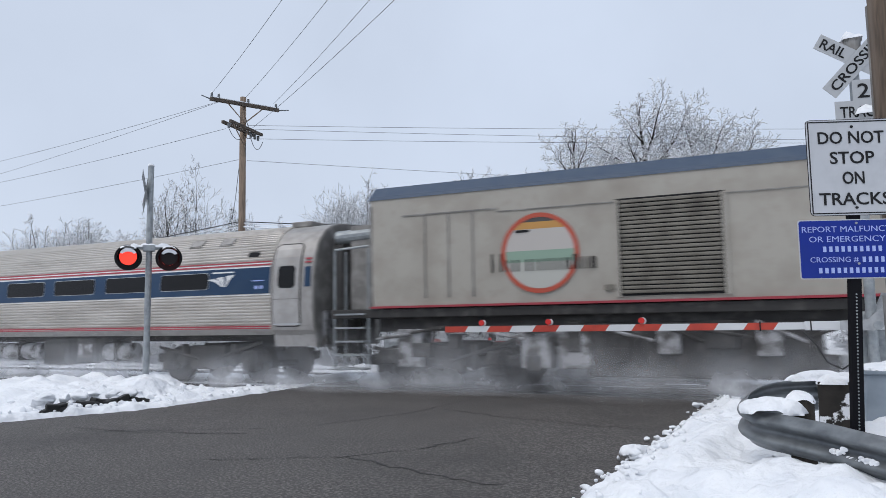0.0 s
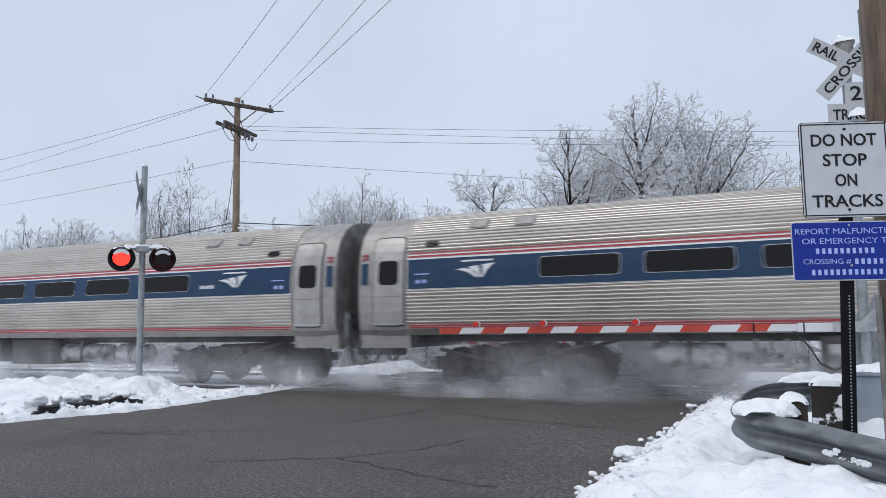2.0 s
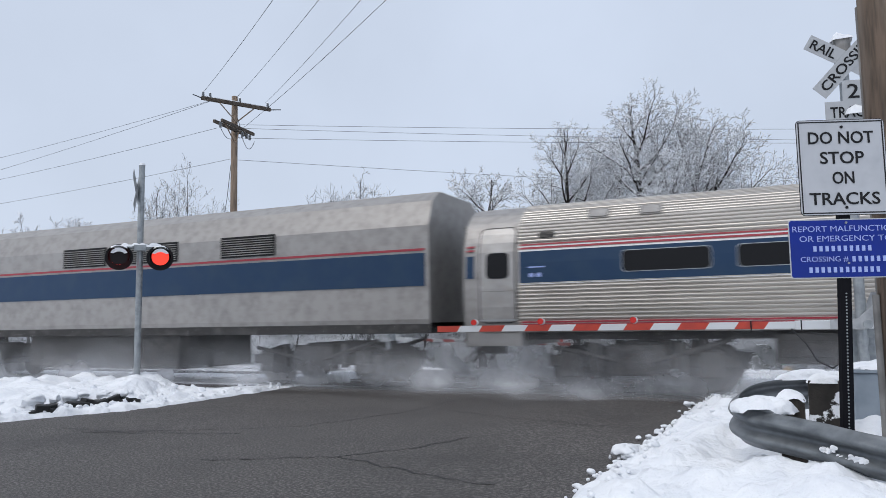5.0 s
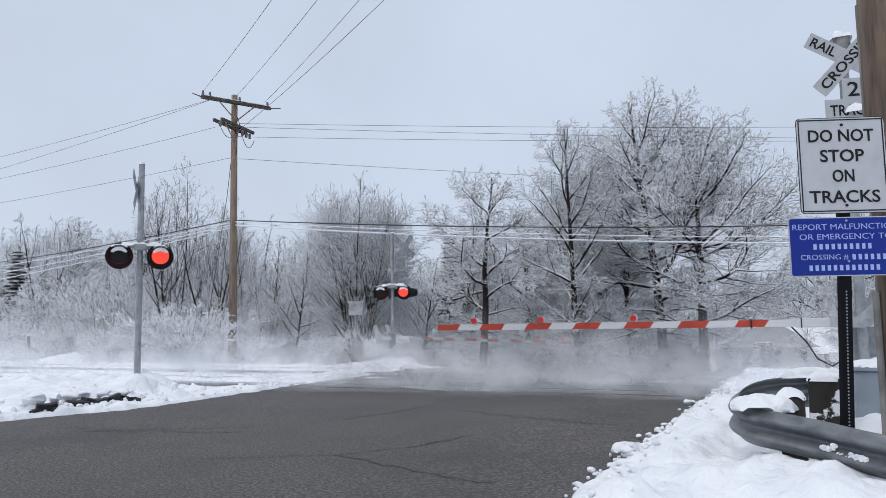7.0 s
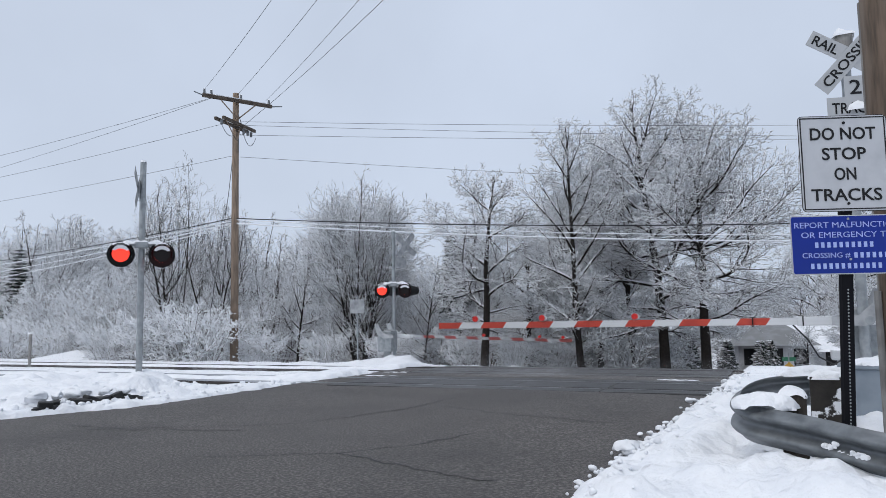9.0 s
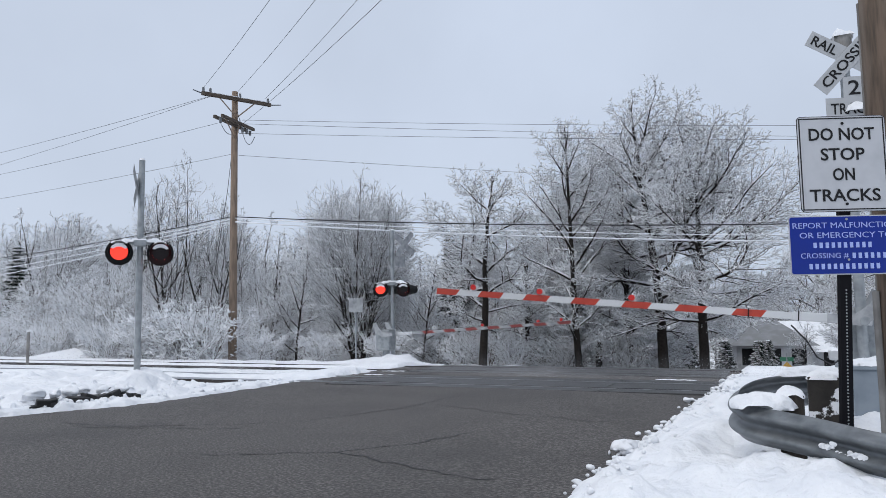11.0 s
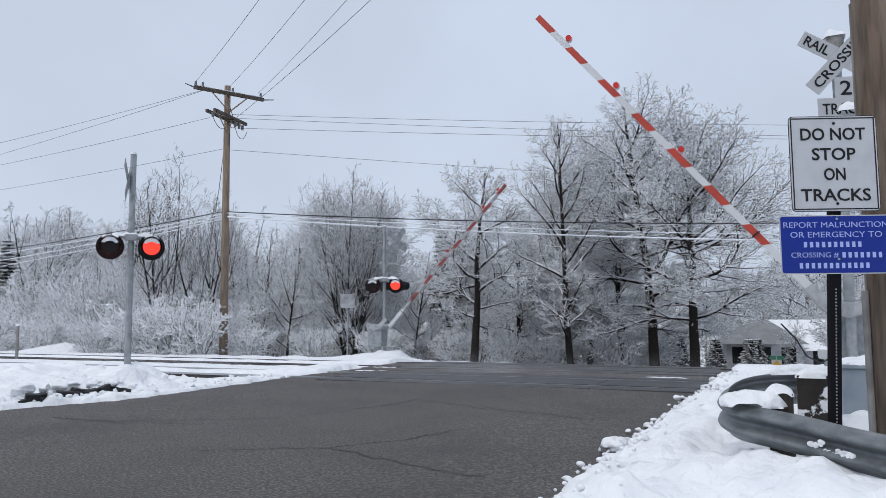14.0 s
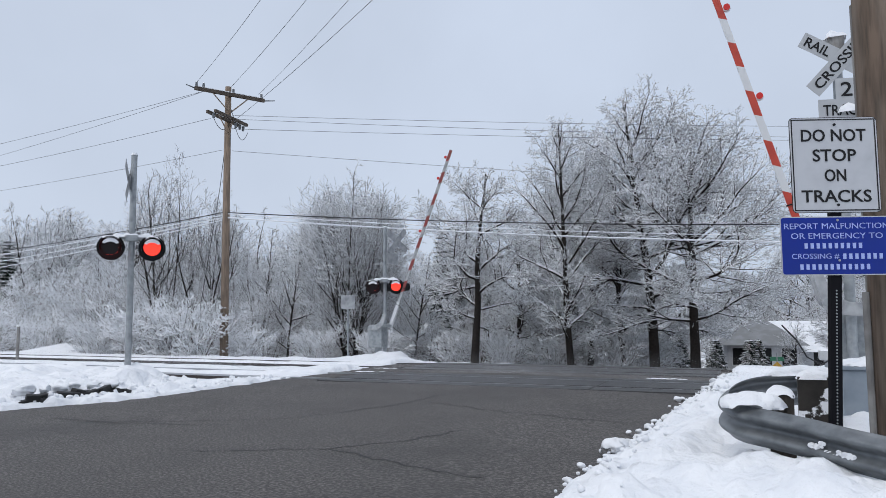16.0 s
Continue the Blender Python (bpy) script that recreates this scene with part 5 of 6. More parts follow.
# ---- trees ----
def prisms(segs, sides, name, mat):
    """Tapered sticks for all the segments (p0, p1, r0, r1), as one mesh."""
    P0 = np.array([s[0] for s in segs]); P1 = np.array([s[1] for s in segs])
    R0 = np.array([s[2] for s in segs]); R1 = np.array([s[3] for s in segs])
    D = P1 - P0
    D /= np.linalg.norm(D, axis=1, keepdims=True) + 1e-9
    ref = np.where(np.abs(D[:, 2:3]) > 0.9, np.array([[1.0, 0, 0]]), np.array([[0, 0, 1.0]]))
    U = np.cross(D, ref)
    U /= np.linalg.norm(U, axis=1, keepdims=True)
    V = np.cross(D, U)
    n = len(segs)
    verts = np.zeros((n, 2 * sides, 3))
    for k in range(sides):
        a = 2 * math.pi * k / sides
        o = math.cos(a) * U + math.sin(a) * V
        verts[:, k] = P0 + o * R0[:, None]
        verts[:, sides + k] = P1 + o * R1[:, None]
    base = (np.arange(n) * 2 * sides)[:, None]
    quads = []
    for k in range(sides):
        k2 = (k + 1) % sides
        quads.append(base + np.array([[k, k2, sides + k2, sides + k]]))
    F = np.concatenate(quads).astype(np.int32)
    me = bpy.data.meshes.new(name)
    me.vertices.add(n * 2 * sides)
    me.vertices.foreach_set("co", verts.reshape(-1))
    me.loops.add(F.size)
    me.loops.foreach_set("vertex_index", F.reshape(-1))
    me.polygons.add(len(F))
    me.polygons.foreach_set("loop_start", np.arange(len(F), dtype=np.int32) * 4)
    me.update(calc_edges=True)
    me.validate()
    me.materials.append(mat)
    return me


def grow(rnd, H, trunk_r, width, base, limbs, kids, stems=1, ang=(75, 22), rise=0.10, crook=0.10, lean=0.0, thin_r=0.0065, full=0.62, ratio=0.5, wide_at=0.45, splay=0.5):
    """Sticks of a bare broadleaf tree: thick (trunk and limbs) and thin (twigs). Limbs reach out to a rounded crown of the given
    width; base: the crown's foot as a share of the height; ang: a limb's angle from its stem, low and high on the tree."""
    thick, thin = [], []
    zb = base * H

    def crown_r(z):
        u = (z - zb) / (H - zb)
        if u <= 0 or u >= 1:
            return 0.3 * width if u <= 0 else 0.0
        v = u / wide_at if u < wide_at else (1 - u) / (1 - wide_at)
        return 0.5 * width * (0.55 + 0.45 * v ** 0.8 if u < wide_at else v ** full)

    def run(p, d):
        """How far from p along d the crown's edge lies."""
        L = 0.3
        while L < H:
            q = p + d * L + Vector((0, 0, rise * L * 0.5))
            if math.hypot(q.x, q.y) > crown_r(q.z) or q.z > H:
                break
            L += 0.15
        return L

    def branch(p, d, L, r, level):
        n = max(2, min(14, int(L / (0.8, 0.5, 0.34, 0.26, 0.2)[level])))
        count = kids[level] if level < len(kids) else 0
        if level == 0:
            count = limbs
        elif count:
            count = min(count, max(3, int(L / (0.2, 0.18, 0.14, 0.1)[level])))
        first = base * 0.95 if level == 0 else 0.16
        marks = sorted(first + (0.98 - first) * (k + rnd.random()) / count for k in range(count)) if count else []
        if level == 0:
            marks += [0.95, 0.985] if stems > 1 or thin_r > 0.01 else []
        spin = rnd.uniform(0, 6.28)
        for i in range(n):
            t0, t1 = i / n, (i + 1) / n
            wob = crook * (0.3, 1.0, 1.15, 1.3, 1.4)[level]
            d = (d + Vector((rnd.gauss(0, wob), rnd.gauss(0, wob), rnd.gauss(0, wob) + (0.05, rise, rise * 0.8, rise * 0.5, 0.0)[level]))).normalized()
            q = p + d * (L / n)
            ra, rb = max(thin_r, r * (1 - 0.86 * t0)), max(thin_r * 0.8, r * (1 - 0.86 * t1))
            (thick if ra > 0.022 else thin).append((tuple(p), tuple(q), ra, rb))
            while marks and marks[0] <= t1:
                m = marks.pop(0)
                a = p.lerp(q, (m - t0) / (t1 - t0) if m > t0 else 0.0)
                spin += 2.4 + rnd.gauss(0, 0.35)
                u = d.orthogonal().normalized()
                w = d.cross(u)
                side = u * math.cos(spin) + w * math.sin(spin)
                if level == 0:
                    v = (m - first) / (1 - first)
                    g = radians(ang[0] + (ang[1] - ang[0]) * v + rnd.gauss(0, 7))
                else:
                    g = radians(rnd.uniform(28, 58))
                nd = (d * math.cos(g) + side * math.sin(g)).normalized()
                if level > 0 and nd.z < -0.25:
                    nd.z = -0.25
                    nd.normalize()
                if level == 0:
                    ln = max((0.07 if stems > 1 else 0.055) * H, run(a, nd) * rnd.uniform(0.82, 1.06))
                    cr = min(ra * 0.66, 0.016 + 0.013 * ln)
                else:
                    ln = max(0.16, L * ratio * (1.12 - 0.62 * m) * rnd.uniform(0.7, 1.15))
                    cr = ra * rnd.uniform(0.42, 0.6)
                branch(a, nd, ln, max(thin_r, cr), level + 1)
            p = q

    for s in range(stems):
        a = 6.283 * (s + rnd.random() * 0.7) / stems
        off = Vector((math.cos(a), math.sin(a), 0)) * (0.02 * width if stems > 1 else 0)
        out = splay * width / H * rnd.uniform(0.25, 1.0) if stems > 1 else 0.0
        d = Vector((lean + math.cos(a) * out, math.sin(a) * out, 1)).normalized()
        L = (H + 0.5) * (0.97 if stems == 1 else rnd.uniform(0.66, 0.98)) / max(0.5, d.z)
        branch(Vector((off.x, off.y, -0.5)), d, L, trunk_r * (1 if stems == 1 else rnd.uniform(0.6, 1.0)), 0)
    return thick, thin


def bare_tree(seed, label, height, trunk_r, width, base, limbs, kids, category="tree", mats=(BARK, TWIG), snow_r=0.0125, bare=0.1, **kw):
    rnd = random.Random(seed)
    thick, thin = grow(rnd, height, trunk_r, width, base, limbs, kids, **kw)
    t = thing("tree" if category == "tree" else "shrub", label, category, "snow-dusted trees" if category == "tree" else "snow-laden shrubs")
    if thick:
        part("trunk", prisms(thick, 7, "trunk", mats[0]), mats[0], t, "dark bark with snow on the limbs")
    part("crown", prisms(thin, 3, "crown", mats[1]), mats[1], t, "fine bare twigs lined with snow")
    lying = []
    for a, b, r0, r1 in thick + thin:
        run = math.hypot(b[0] - a[0], b[1] - a[1])
        if run < 0.30 * abs(b[2] - a[2]) or rnd.random() < bare:
            continue
        h0, h1 = max(snow_r, min(0.05, r0 * 0.72)), max(snow_r * 0.85, min(0.05, r1 * 0.72))
        lying.append(((a[0], a[1], a[2] + r0 * 0.75 + h0 * 0.4), (b[0], b[1], b[2] + r1 * 0.75 + h1 * 0.4), h0, h1))
    part("snow", prisms(lying, 3, "snow", TREESNOW), TREESNOW, t, "white snow lying along the branches")
    return t


def conifer(seed, height, label):
    rnd = random.Random(seed)
    t = thing("conifer", label, "tree", "snow-dusted conifers")
    part("trunk", prisms([((0, 0, -0.5), (0, 0, height), 0.14, 0.02)], 7, "trunk", BARK), BARK, t)
    segs = []
    z = 0.4
    while z < height:
        f = 1 - z / height
        for k in range(int(7 + 5 * f)):
            a = rnd.uniform(0, 6.28)
            L = (0.25 + 2.1 * f) * rnd.uniform(0.6, 1.1) * min(1.0, height / 7)
            d = Vector((math.cos(a), math.sin(a), -0.25))
            p = Vector((0, 0, z))
            for i in range(6):
                q = p + d * L / 6
                for s in range(4):
                    w = Vector((rnd.gauss(0, 1), rnd.gauss(0, 1), rnd.gauss(-0.5, 0.5))).normalized() * 0.32 * (0.4 + f) * min(1.0, height / 5)
                    segs.append((tuple(p), tuple(p + w + d * 0.15), 0.05, 0.012))
                p = q
                d.z += 0.05
        z += min(0.26, height / 20)
    part("crown", prisms(segs, 3, "crown", NEEDLES), NEEDLES, t, "dark green needles dusted with snow")
    return t


def plant(src, x, y, turn, scale=1.0):
    ob = copy_thing(src, pose(x, y, ground_z(x, y) - 0.05, 0, 0, turn))
    ob.scale = (scale, scale, scale * 1.0)
    return ob


LBL = "bare broadleaf tree with snow lining every twig"
oak = bare_tree(11, LBL, 12.9, 0.25, 11.0, 0.18, 32, (0, 19, 8, 4), ang=(90, 30), rise=0.03, crook=0.11, full=0.55, thin_r=0.0058)
oak.matrix_basis = pose(-4.75, 33.5, ground_z(-4.75, 33.5), 0, 0, 0)
oak_b = bare_tree(23, LBL, 11.2, 0.24, 10.8, 0.2, 27, (0, 19, 8, 4), ang=(84, 30), rise=0.035, crook=0.11, full=0.55, wide_at=0.5, thin_r=0.0058)
oak_b.matrix_basis = pose(-3.05, 33.2, ground_z(-3.05, 33.2), 0, 0, 40)
upright = bare_tree(29, "tall narrow bare tree with upright snowy limbs", 11.0, 0.17, 6.8, 0.16, 24, (0, 11, 6, 4), ang=(66, 22), rise=0.045, crook=0.10, full=0.5, thin_r=0.0058)
upright.matrix_basis = pose(-7.85, 31.0, ground_z(-7.85, 31.0), 0, -3, 0)
crooked = bare_tree(35, "crooked dark-limbed bare tree edged with snow", 8.6, 0.20, 7.0, 0.22, 20, (0, 14, 8, 4), ang=(88, 34), rise=0.02, crook=0.19, snow_r=0.013, full=0.45)
crooked.matrix_basis = pose(-11.9, 30.0, ground_z(-11.9, 30), 0, 0, 0)
fan = bare_tree(47, "fan-shaped bare tree with dense upright snowy branches", 8.8, 0.085, 6.4, 0.12, 17, (0, 12, 6), stems=8, ang=(42, 20), rise=0.03, crook=0.06, wide_at=0.64, splay=0.66, full=0.5)
fan.matrix_basis = pose(-18.8, 31.0, ground_z(-18.8, 31), 0, 0, 0)
slim = bare_tree(59, "slim bare tree with thin upright stems", 9.8, 0.085, 4.4, 0.25, 16, (0, 9, 5), stems=4, ang=(55, 26), rise=0.07, crook=0.10, snow_r=0.008, bare=0.6, splay=0.5)
slim.matrix_basis = pose(-26.9, 27.0, ground_z(-26.9, 27), 0, 0, 0)
young = bare_tree(61, "young bare tree with snowy twigs", 6.6, 0.075, 4.2, 0.08, 26, (0, 11, 6), ang=(74, 28), rise=0.07, crook=0.12)
young.matrix_basis = pose(-22.8, 29.5, ground_z(-22.8, 29.5), 0, 0, 0)
shrub = bare_tree(73, "low shrub bowed under snow", 2.1, 0.018, 3.0, 0.1, 7, (0, 5, 2), "shrub", (BUSHTWIG, BUSHTWIG), stems=15, ang=(50, 25), rise=-0.03, crook=0.13, thin_r=0.0065, snow_r=0.025, bare=0.35, splay=0.9)
shrub.matrix_basis = pose(-23.6, 24.4, ground_z(-23.6, 24.4), 0, 0, 0)
thicket = bare_tree(87, "tangled thicket of snow-laden saplings", 4.4, 0.036, 5.0, 0.05, 14, (0, 7, 4), "shrub", (BUSHTWIG, BUSHTWIG), stems=7, ang=(66, 30), rise=0.0, crook=0.15, thin_r=0.008, snow_r=0.020, bare=0.35, splay=0.8)
thicket.matrix_basis = pose(-30.0, 30.5, ground_z(-30, 30.5), 0, 0, 0)
# distant trees: snow thickened beyond the near ones' to imitate paling by haze
wood = bare_tree(91, "distant bare snowy tree, whitened further in place of haze", 9.6, 0.15, 8.4, 0.06, 26, (0, 12, 7), ang=(82, 28), rise=0.08, crook=0.12, thin_r=0.010, snow_r=0.019, bare=0.05, full=0.45)
wood.matrix_basis = pose(-44, 50, ground_z(-44, 50), 0, 0, 0)
wood_b = bare_tree(95, "distant bare snowy tree, whitened further in place of haze", 8.6, 0.11, 7.4, 0.05, 15, (0, 9, 6), stems=3, ang=(76, 26), rise=0.06, crook=0.12, thin_r=0.010, snow_r=0.019, bare=0.05, full=0.45)
wood_b.matrix_basis = pose(-49, 53, ground_z(-49, 53), 0, 0, 0)
fir = conifer(5, 9.0, "dark conifer dusted with snow")
fir.matrix_basis = pose(-16.9, 38.0, ground_z(-16.9, 38) - 1.6, 0, 0, 0)
fir_low = conifer(9, 1.9, "small dark evergreen dusted with snow")
fir_low.matrix_basis = pose(-2.75, 41.5, ground_z(-2.75, 41.5), 0, 0, 0)

for src, x, y, turn, sc in (
        (upright, -8.3, 36.5, 150, 1.02), (upright, -6.4, 35.0, 250, 0.9), (oak_b, -9.6, 38.0, 200, 0.9), (crooked, -10.9, 33.5, 140, 0.72), (fan, -21.5, 37.0, 70, 0.8), (fan, -16.2, 40.0, 160, 0.85),
        (slim, -24.7, 27.6, 120, 0.88), (slim, -31.0, 33.0, 200, 0.8), (young, -21.0, 29.0, 100, 0.95), (young, -24.5, 31.0, 210, 1.0), (young, -16.5, 33.5, 40, 0.9), (young, -27.6, 33.5, 300, 1.1),
        (young, -9.2, 35.0, 20, 0.9), (oak, 4.8, 39.0, 90, 0.72), (oak_b, 2.6, 62.0, 310, 0.95), (young, 0.9, 41.0, 60, 0.42),
        (fir, -55.2, 39.0, 0, 1.0), (fir, -65.0, 43.0, 40, 1.1), (fir, -52.0, 60.0, 50, 1.15), (fir, -70.0, 70.0, 80, 1.25), (fir, -46.0, 58.0, 10, 1.1), (fir, -12.0, 39.0, 90, 0.75),
        (fir_low, -1.15, 42.5, 60, 1.05), (fir_low, -4.4, 40.0, 0, 1.0), (fir_low, -0.7, 42.8, 120, 0.9),
        (shrub, -20.6, 22.6, 33, 1.0), (shrub, -22.2, 22.9, 77, 1.05), (shrub, -24.3, 23.2, 140, 1.0), (shrub, -27.3, 23.5, 200, 0.8), (shrub, -18.9, 23.6, 250, 0.6), (shrub, -25.4, 25.0, 130, 1.0), (shrub, -22.4, 25.6, 200, 1.1), (shrub, -33.0, 25.5, 20, 0.9), (shrub, -37.5, 26.0, 80, 1.0),
        (shrub, -42.0, 27.0, 140, 1.0), (shrub, -18.6, 27.5, 190, 0.7), (shrub, -13.5, 31.5, 270, 0.7), (shrub, -9.2, 32.5, 300, 0.8), (shrub, -6.4, 33.5, 10, 0.9), (shrub, -5.6, 36.6, 90, 1.0),
        (thicket, -26.0, 26.8, 15, 0.75), (thicket, -22.6, 28.0, 95, 0.75), (thicket, -32.0, 27.5, 175, 0.85), (thicket, -28.0, 29.0, 60, 0.95), (thicket, -33.5, 29.5, 100, 1.05), (thicket, -37.0, 31.0, 160, 1.15), (thicket, -41.5, 32.0, 220, 1.2), (thicket, -46.0, 34.0, 280, 1.2),
        (thicket, -25.0, 33.0, 330, 0.9), (thicket, -20.5, 34.5, 20, 0.8), (thicket, -14.0, 36.0, 80, 0.75), (thicket, -10.4, 36.5, 140, 0.8), (thicket, -7.2, 38.0, 200, 0.8), (thicket, -50.0, 38.0, 10, 1.3),
        (thicket, -36.0, 38.0, 44, 1.3), (thicket, -42.0, 41.0, 99, 1.4), (thicket, -30.0, 38.0, 190, 1.2), (thicket, 3.6, 40.0, 100, 0.9),
        (thicket, -9.4, 37.5, 130, 0.6), (thicket, -5.6, 39.5, 330, 0.6), (thicket, -16.0, 34.0, 80, 0.65), (thicket, -18.0, 37.0, 180, 0.8), (thicket, -23.0, 36.5, 280, 1.0), (thicket, -27.0, 37.0, 20, 1.1),
        (thicket, -13.0, 40.0, 120, 0.9), (thicket, -10.0, 41.0, 220, 0.9), (thicket, -7.5, 42.5, 320, 0.9), (thicket, -16.5, 42.0, 70, 1.0), (thicket, -20.5, 41.0, 170, 1.1), (wood, -8.6, 46.0, 30, 0.75), (wood_b, -12.5, 45.0, 130, 0.75), (wood_b, -17.5, 47.0, 230, 0.8), (wood, -22.5, 45.5, 330, 0.78), (wood_b, -28.0, 43.5, 80, 0.8), (wood, -33.0, 42.0, 180, 0.85), (wood_b, -38.5, 44.0, 280, 0.95), (wood, 3.4, 57.0, 50, 0.7), (wood_b, 6.5, 44.0, 90, 0.8),
        (wood, -4.5, 58.0, 40, 0.72), (wood_b, -1.0, 60.0, 140, 0.74), (wood, 1.5, 63.0, 240, 0.8), (wood_b, -7.0, 55.0, 300, 0.7), (wood, 6.0, 60.0, 10, 0.85), (wood_b, -3.0, 66.0, 75, 0.8), (thicket, -5.6, 52.0, 60, 0.9), (thicket, 0.6, 56.0, 160, 0.9), (thicket, -2.4, 55.0, 30, 0.9), (thicket, 4.2, 54.0, 260, 1.0),
        (wood_b, -31.0, 36.5, 20, 0.62), (wood, -35.5, 35.0, 120, 0.66), (wood_b, -40.0, 36.5, 220, 0.72), (wood, -45.0, 39.0, 320, 0.8), (wood_b, -51.0, 42.0, 60, 0.9), (wood, -57.0, 46.0, 160, 1.0), (shrub, -29.5, 25.5, 210, 0.8), (shrub, -35.5, 28.0, 300, 1.1), (shrub, -16.2, 29.5, 120, 0.8), (shrub, -11.0, 31.8, 20, 0.7)):
    plant(src, x, y, turn, sc)
for i, (x, y) in enumerate(((-50, 47), (-54, 51), (-60, 48), (-65, 52), (-70, 49), (-46, 51), (-75, 54), (-42, 49), (-53, 49), (-58, 54), (-62, 50), (-67, 56), (-72, 52), (-77, 57), (-84, 55), (-90, 60), (-40, 56), (-35, 52), (-47, 44), (-55, 43), (-63, 45), (-71, 47))):
    plant((wood, wood_b)[i % 2], x, y, 47 * i, (1.22, 1.34, 1.4)[i % 3] * (0.92 + 0.05 * (i % 4)))
rnd = random.Random(21)
for row_y, n, s0 in ((50, 13, 0.85), (64, 15, 1.0), (88, 16, 1.25), (125, 18, 1.6)):
    for i in range(n):
        x = -row_y * 1.35 + row_y * 1.55 * (i + rnd.uniform(0.1, 0.9)) / n
        if -0.11 * row_y < x < 0.09 * row_y and row_y < 70:
            continue
        plant(rnd.choice((wood, wood_b)), x, row_y + rnd.uniform(-5, 5), rnd.uniform(0, 360), s0 * rnd.uniform(0.6, 0.85) * (1.15 if x < -0.75 * row_y else 0.75))

# ---- houses down the street ----
def house(x, y, turn, w, d, h, roof_h, label, hip, sunk=0.2):
    z = ground_z(x, y) - sunk
    hs = thing("house", label, "house", "houses beyond the crossing", at=pose(x, y, z, 0, 0, turn))
    part("wall", bm_box(-w / 2, w / 2, -d / 2, d / 2, 0, h, 0.02), HOUSEWALL, hs, "pale siding wall")
    bm = bmesh.new()
    e = 0.4
    a = [bm.verts.new(p) for p in ((-w / 2 - e, -d / 2 - e, h), (w / 2 + e, -d / 2 - e, h), (w / 2 + e, d / 2 + e, h), (-w / 2 - e, d / 2 + e, h))]
    k = w * 0.47 if hip else w / 2 + e
    r = [bm.verts.new((-w / 2 - e + (k if hip else 0), 0, h + roof_h)), bm.verts.new((w / 2 + e - (k if hip else 0), 0, h + roof_h))]
    for f in ((a[0], a[1], r[1], r[0]), (a[2], a[3], r[0], r[1]), (a[1], a[2], r[1]), (a[3], a[0], r[0]), (a[3], a[2], a[1], a[0])):
        bm.faces.new(f)
    part("roof", bm, ROOFGREY if hip else SNOW, hs, "grey shingle roof with thin snow" if hip else "snow-covered roof")
    for i in range(3):
        wx = -w / 2 + w * (i + 0.5) / 3
        wd = part("window", bm_box(wx - 0.45, wx + 0.45, -d / 2 - 0.04, -d / 2 + 0.05, 1.0, 2.1, 0.01), SIGNWHITE, hs)
        part("pane", bm_box(wx - 0.38, wx + 0.38, -d / 2 - 0.06, -d / 2 - 0.03, 1.07, 2.03), GLASS, wd)
    return hs


house(-0.75, 48.5, 6, 3.9, 5, 2.2, 1.35, "pale house with a grey hipped roof beyond the crossing", True, 0.45)
house(2.0, 52.0, 10, 5, 6, 2.0, 1.8, "pale house with a snow-covered gable roof", False, 0.4)
house(-24.0, 46.0, 20, 8, 6, 2.2, 1.6, "low pale house half hidden behind the trees", False)

# small roadside things beyond the tracks
ys = thing("warning_sign", "small yellow diamond sign with a green street plate", "road sign", at=pose(0.12, 34.0, -1.80))
part("post", bm_rod((0, 0, 0), (0, 0, 1.6), 0.03, seg=8), GALV, ys)
yd = part("diamond", bm_box(-0.19, 0.19, -0.01, 0.01, -0.19, 0.19, 0.004), YELLOW, ys)
yd.matrix_basis = pose(0, -0.04, 0.96, 0, 45)
part("street_plate", bm_box(-0.26, 0.26, -0.02, 0.02, 1.25, 1.42, 0.004), GREEN, ys)
gs = thing("small_sign", "grey back of a small sign on a thin post", "road sign", at=pose(-14.75, 24.2, -0.55))
part("post", bm_rod((0, 0, 0), (0, 0, 2.9), 0.035, seg=8), GALV, gs)
part("plate", bm_box(-0.27, 0.27, -0.06, -0.04, 2.25, 2.78, 0.006), BACKGREY, gs, "plain grey plate").matrix_basis = pose(0, 0, 0, 0, 0, 25)
mb = thing("mailbox", "pale mailbox on a post capped with snow", "mailbox", at=pose(1.2, 21.0, -0.55))
part("post", bm_rod((0, 0, 0), (0, 0, 0.8), 0.04, seg=8), GALV, mb)
part("box", bm_box(-0.16, 0.16, -0.25, 0.25, 0.8, 1.05, 0.05), SIGNGREY, mb)
snow_cap("snow", -0.16, 0.16, -0.25, 0.25, 1.05, 0.08, mb)
sp = thing("marker_post", "thin grey marker post beside the track", "post", at=pose(-24.7, 18.0, -0.1))
part("shaft", bm_rod((0, 0, 0), (0, 0, 1.25), 0.05, seg=10), GRIME, sp)
snow_cap("snow", -0.08, 0.08, -0.08, 0.08, 1.25, 0.06, sp)


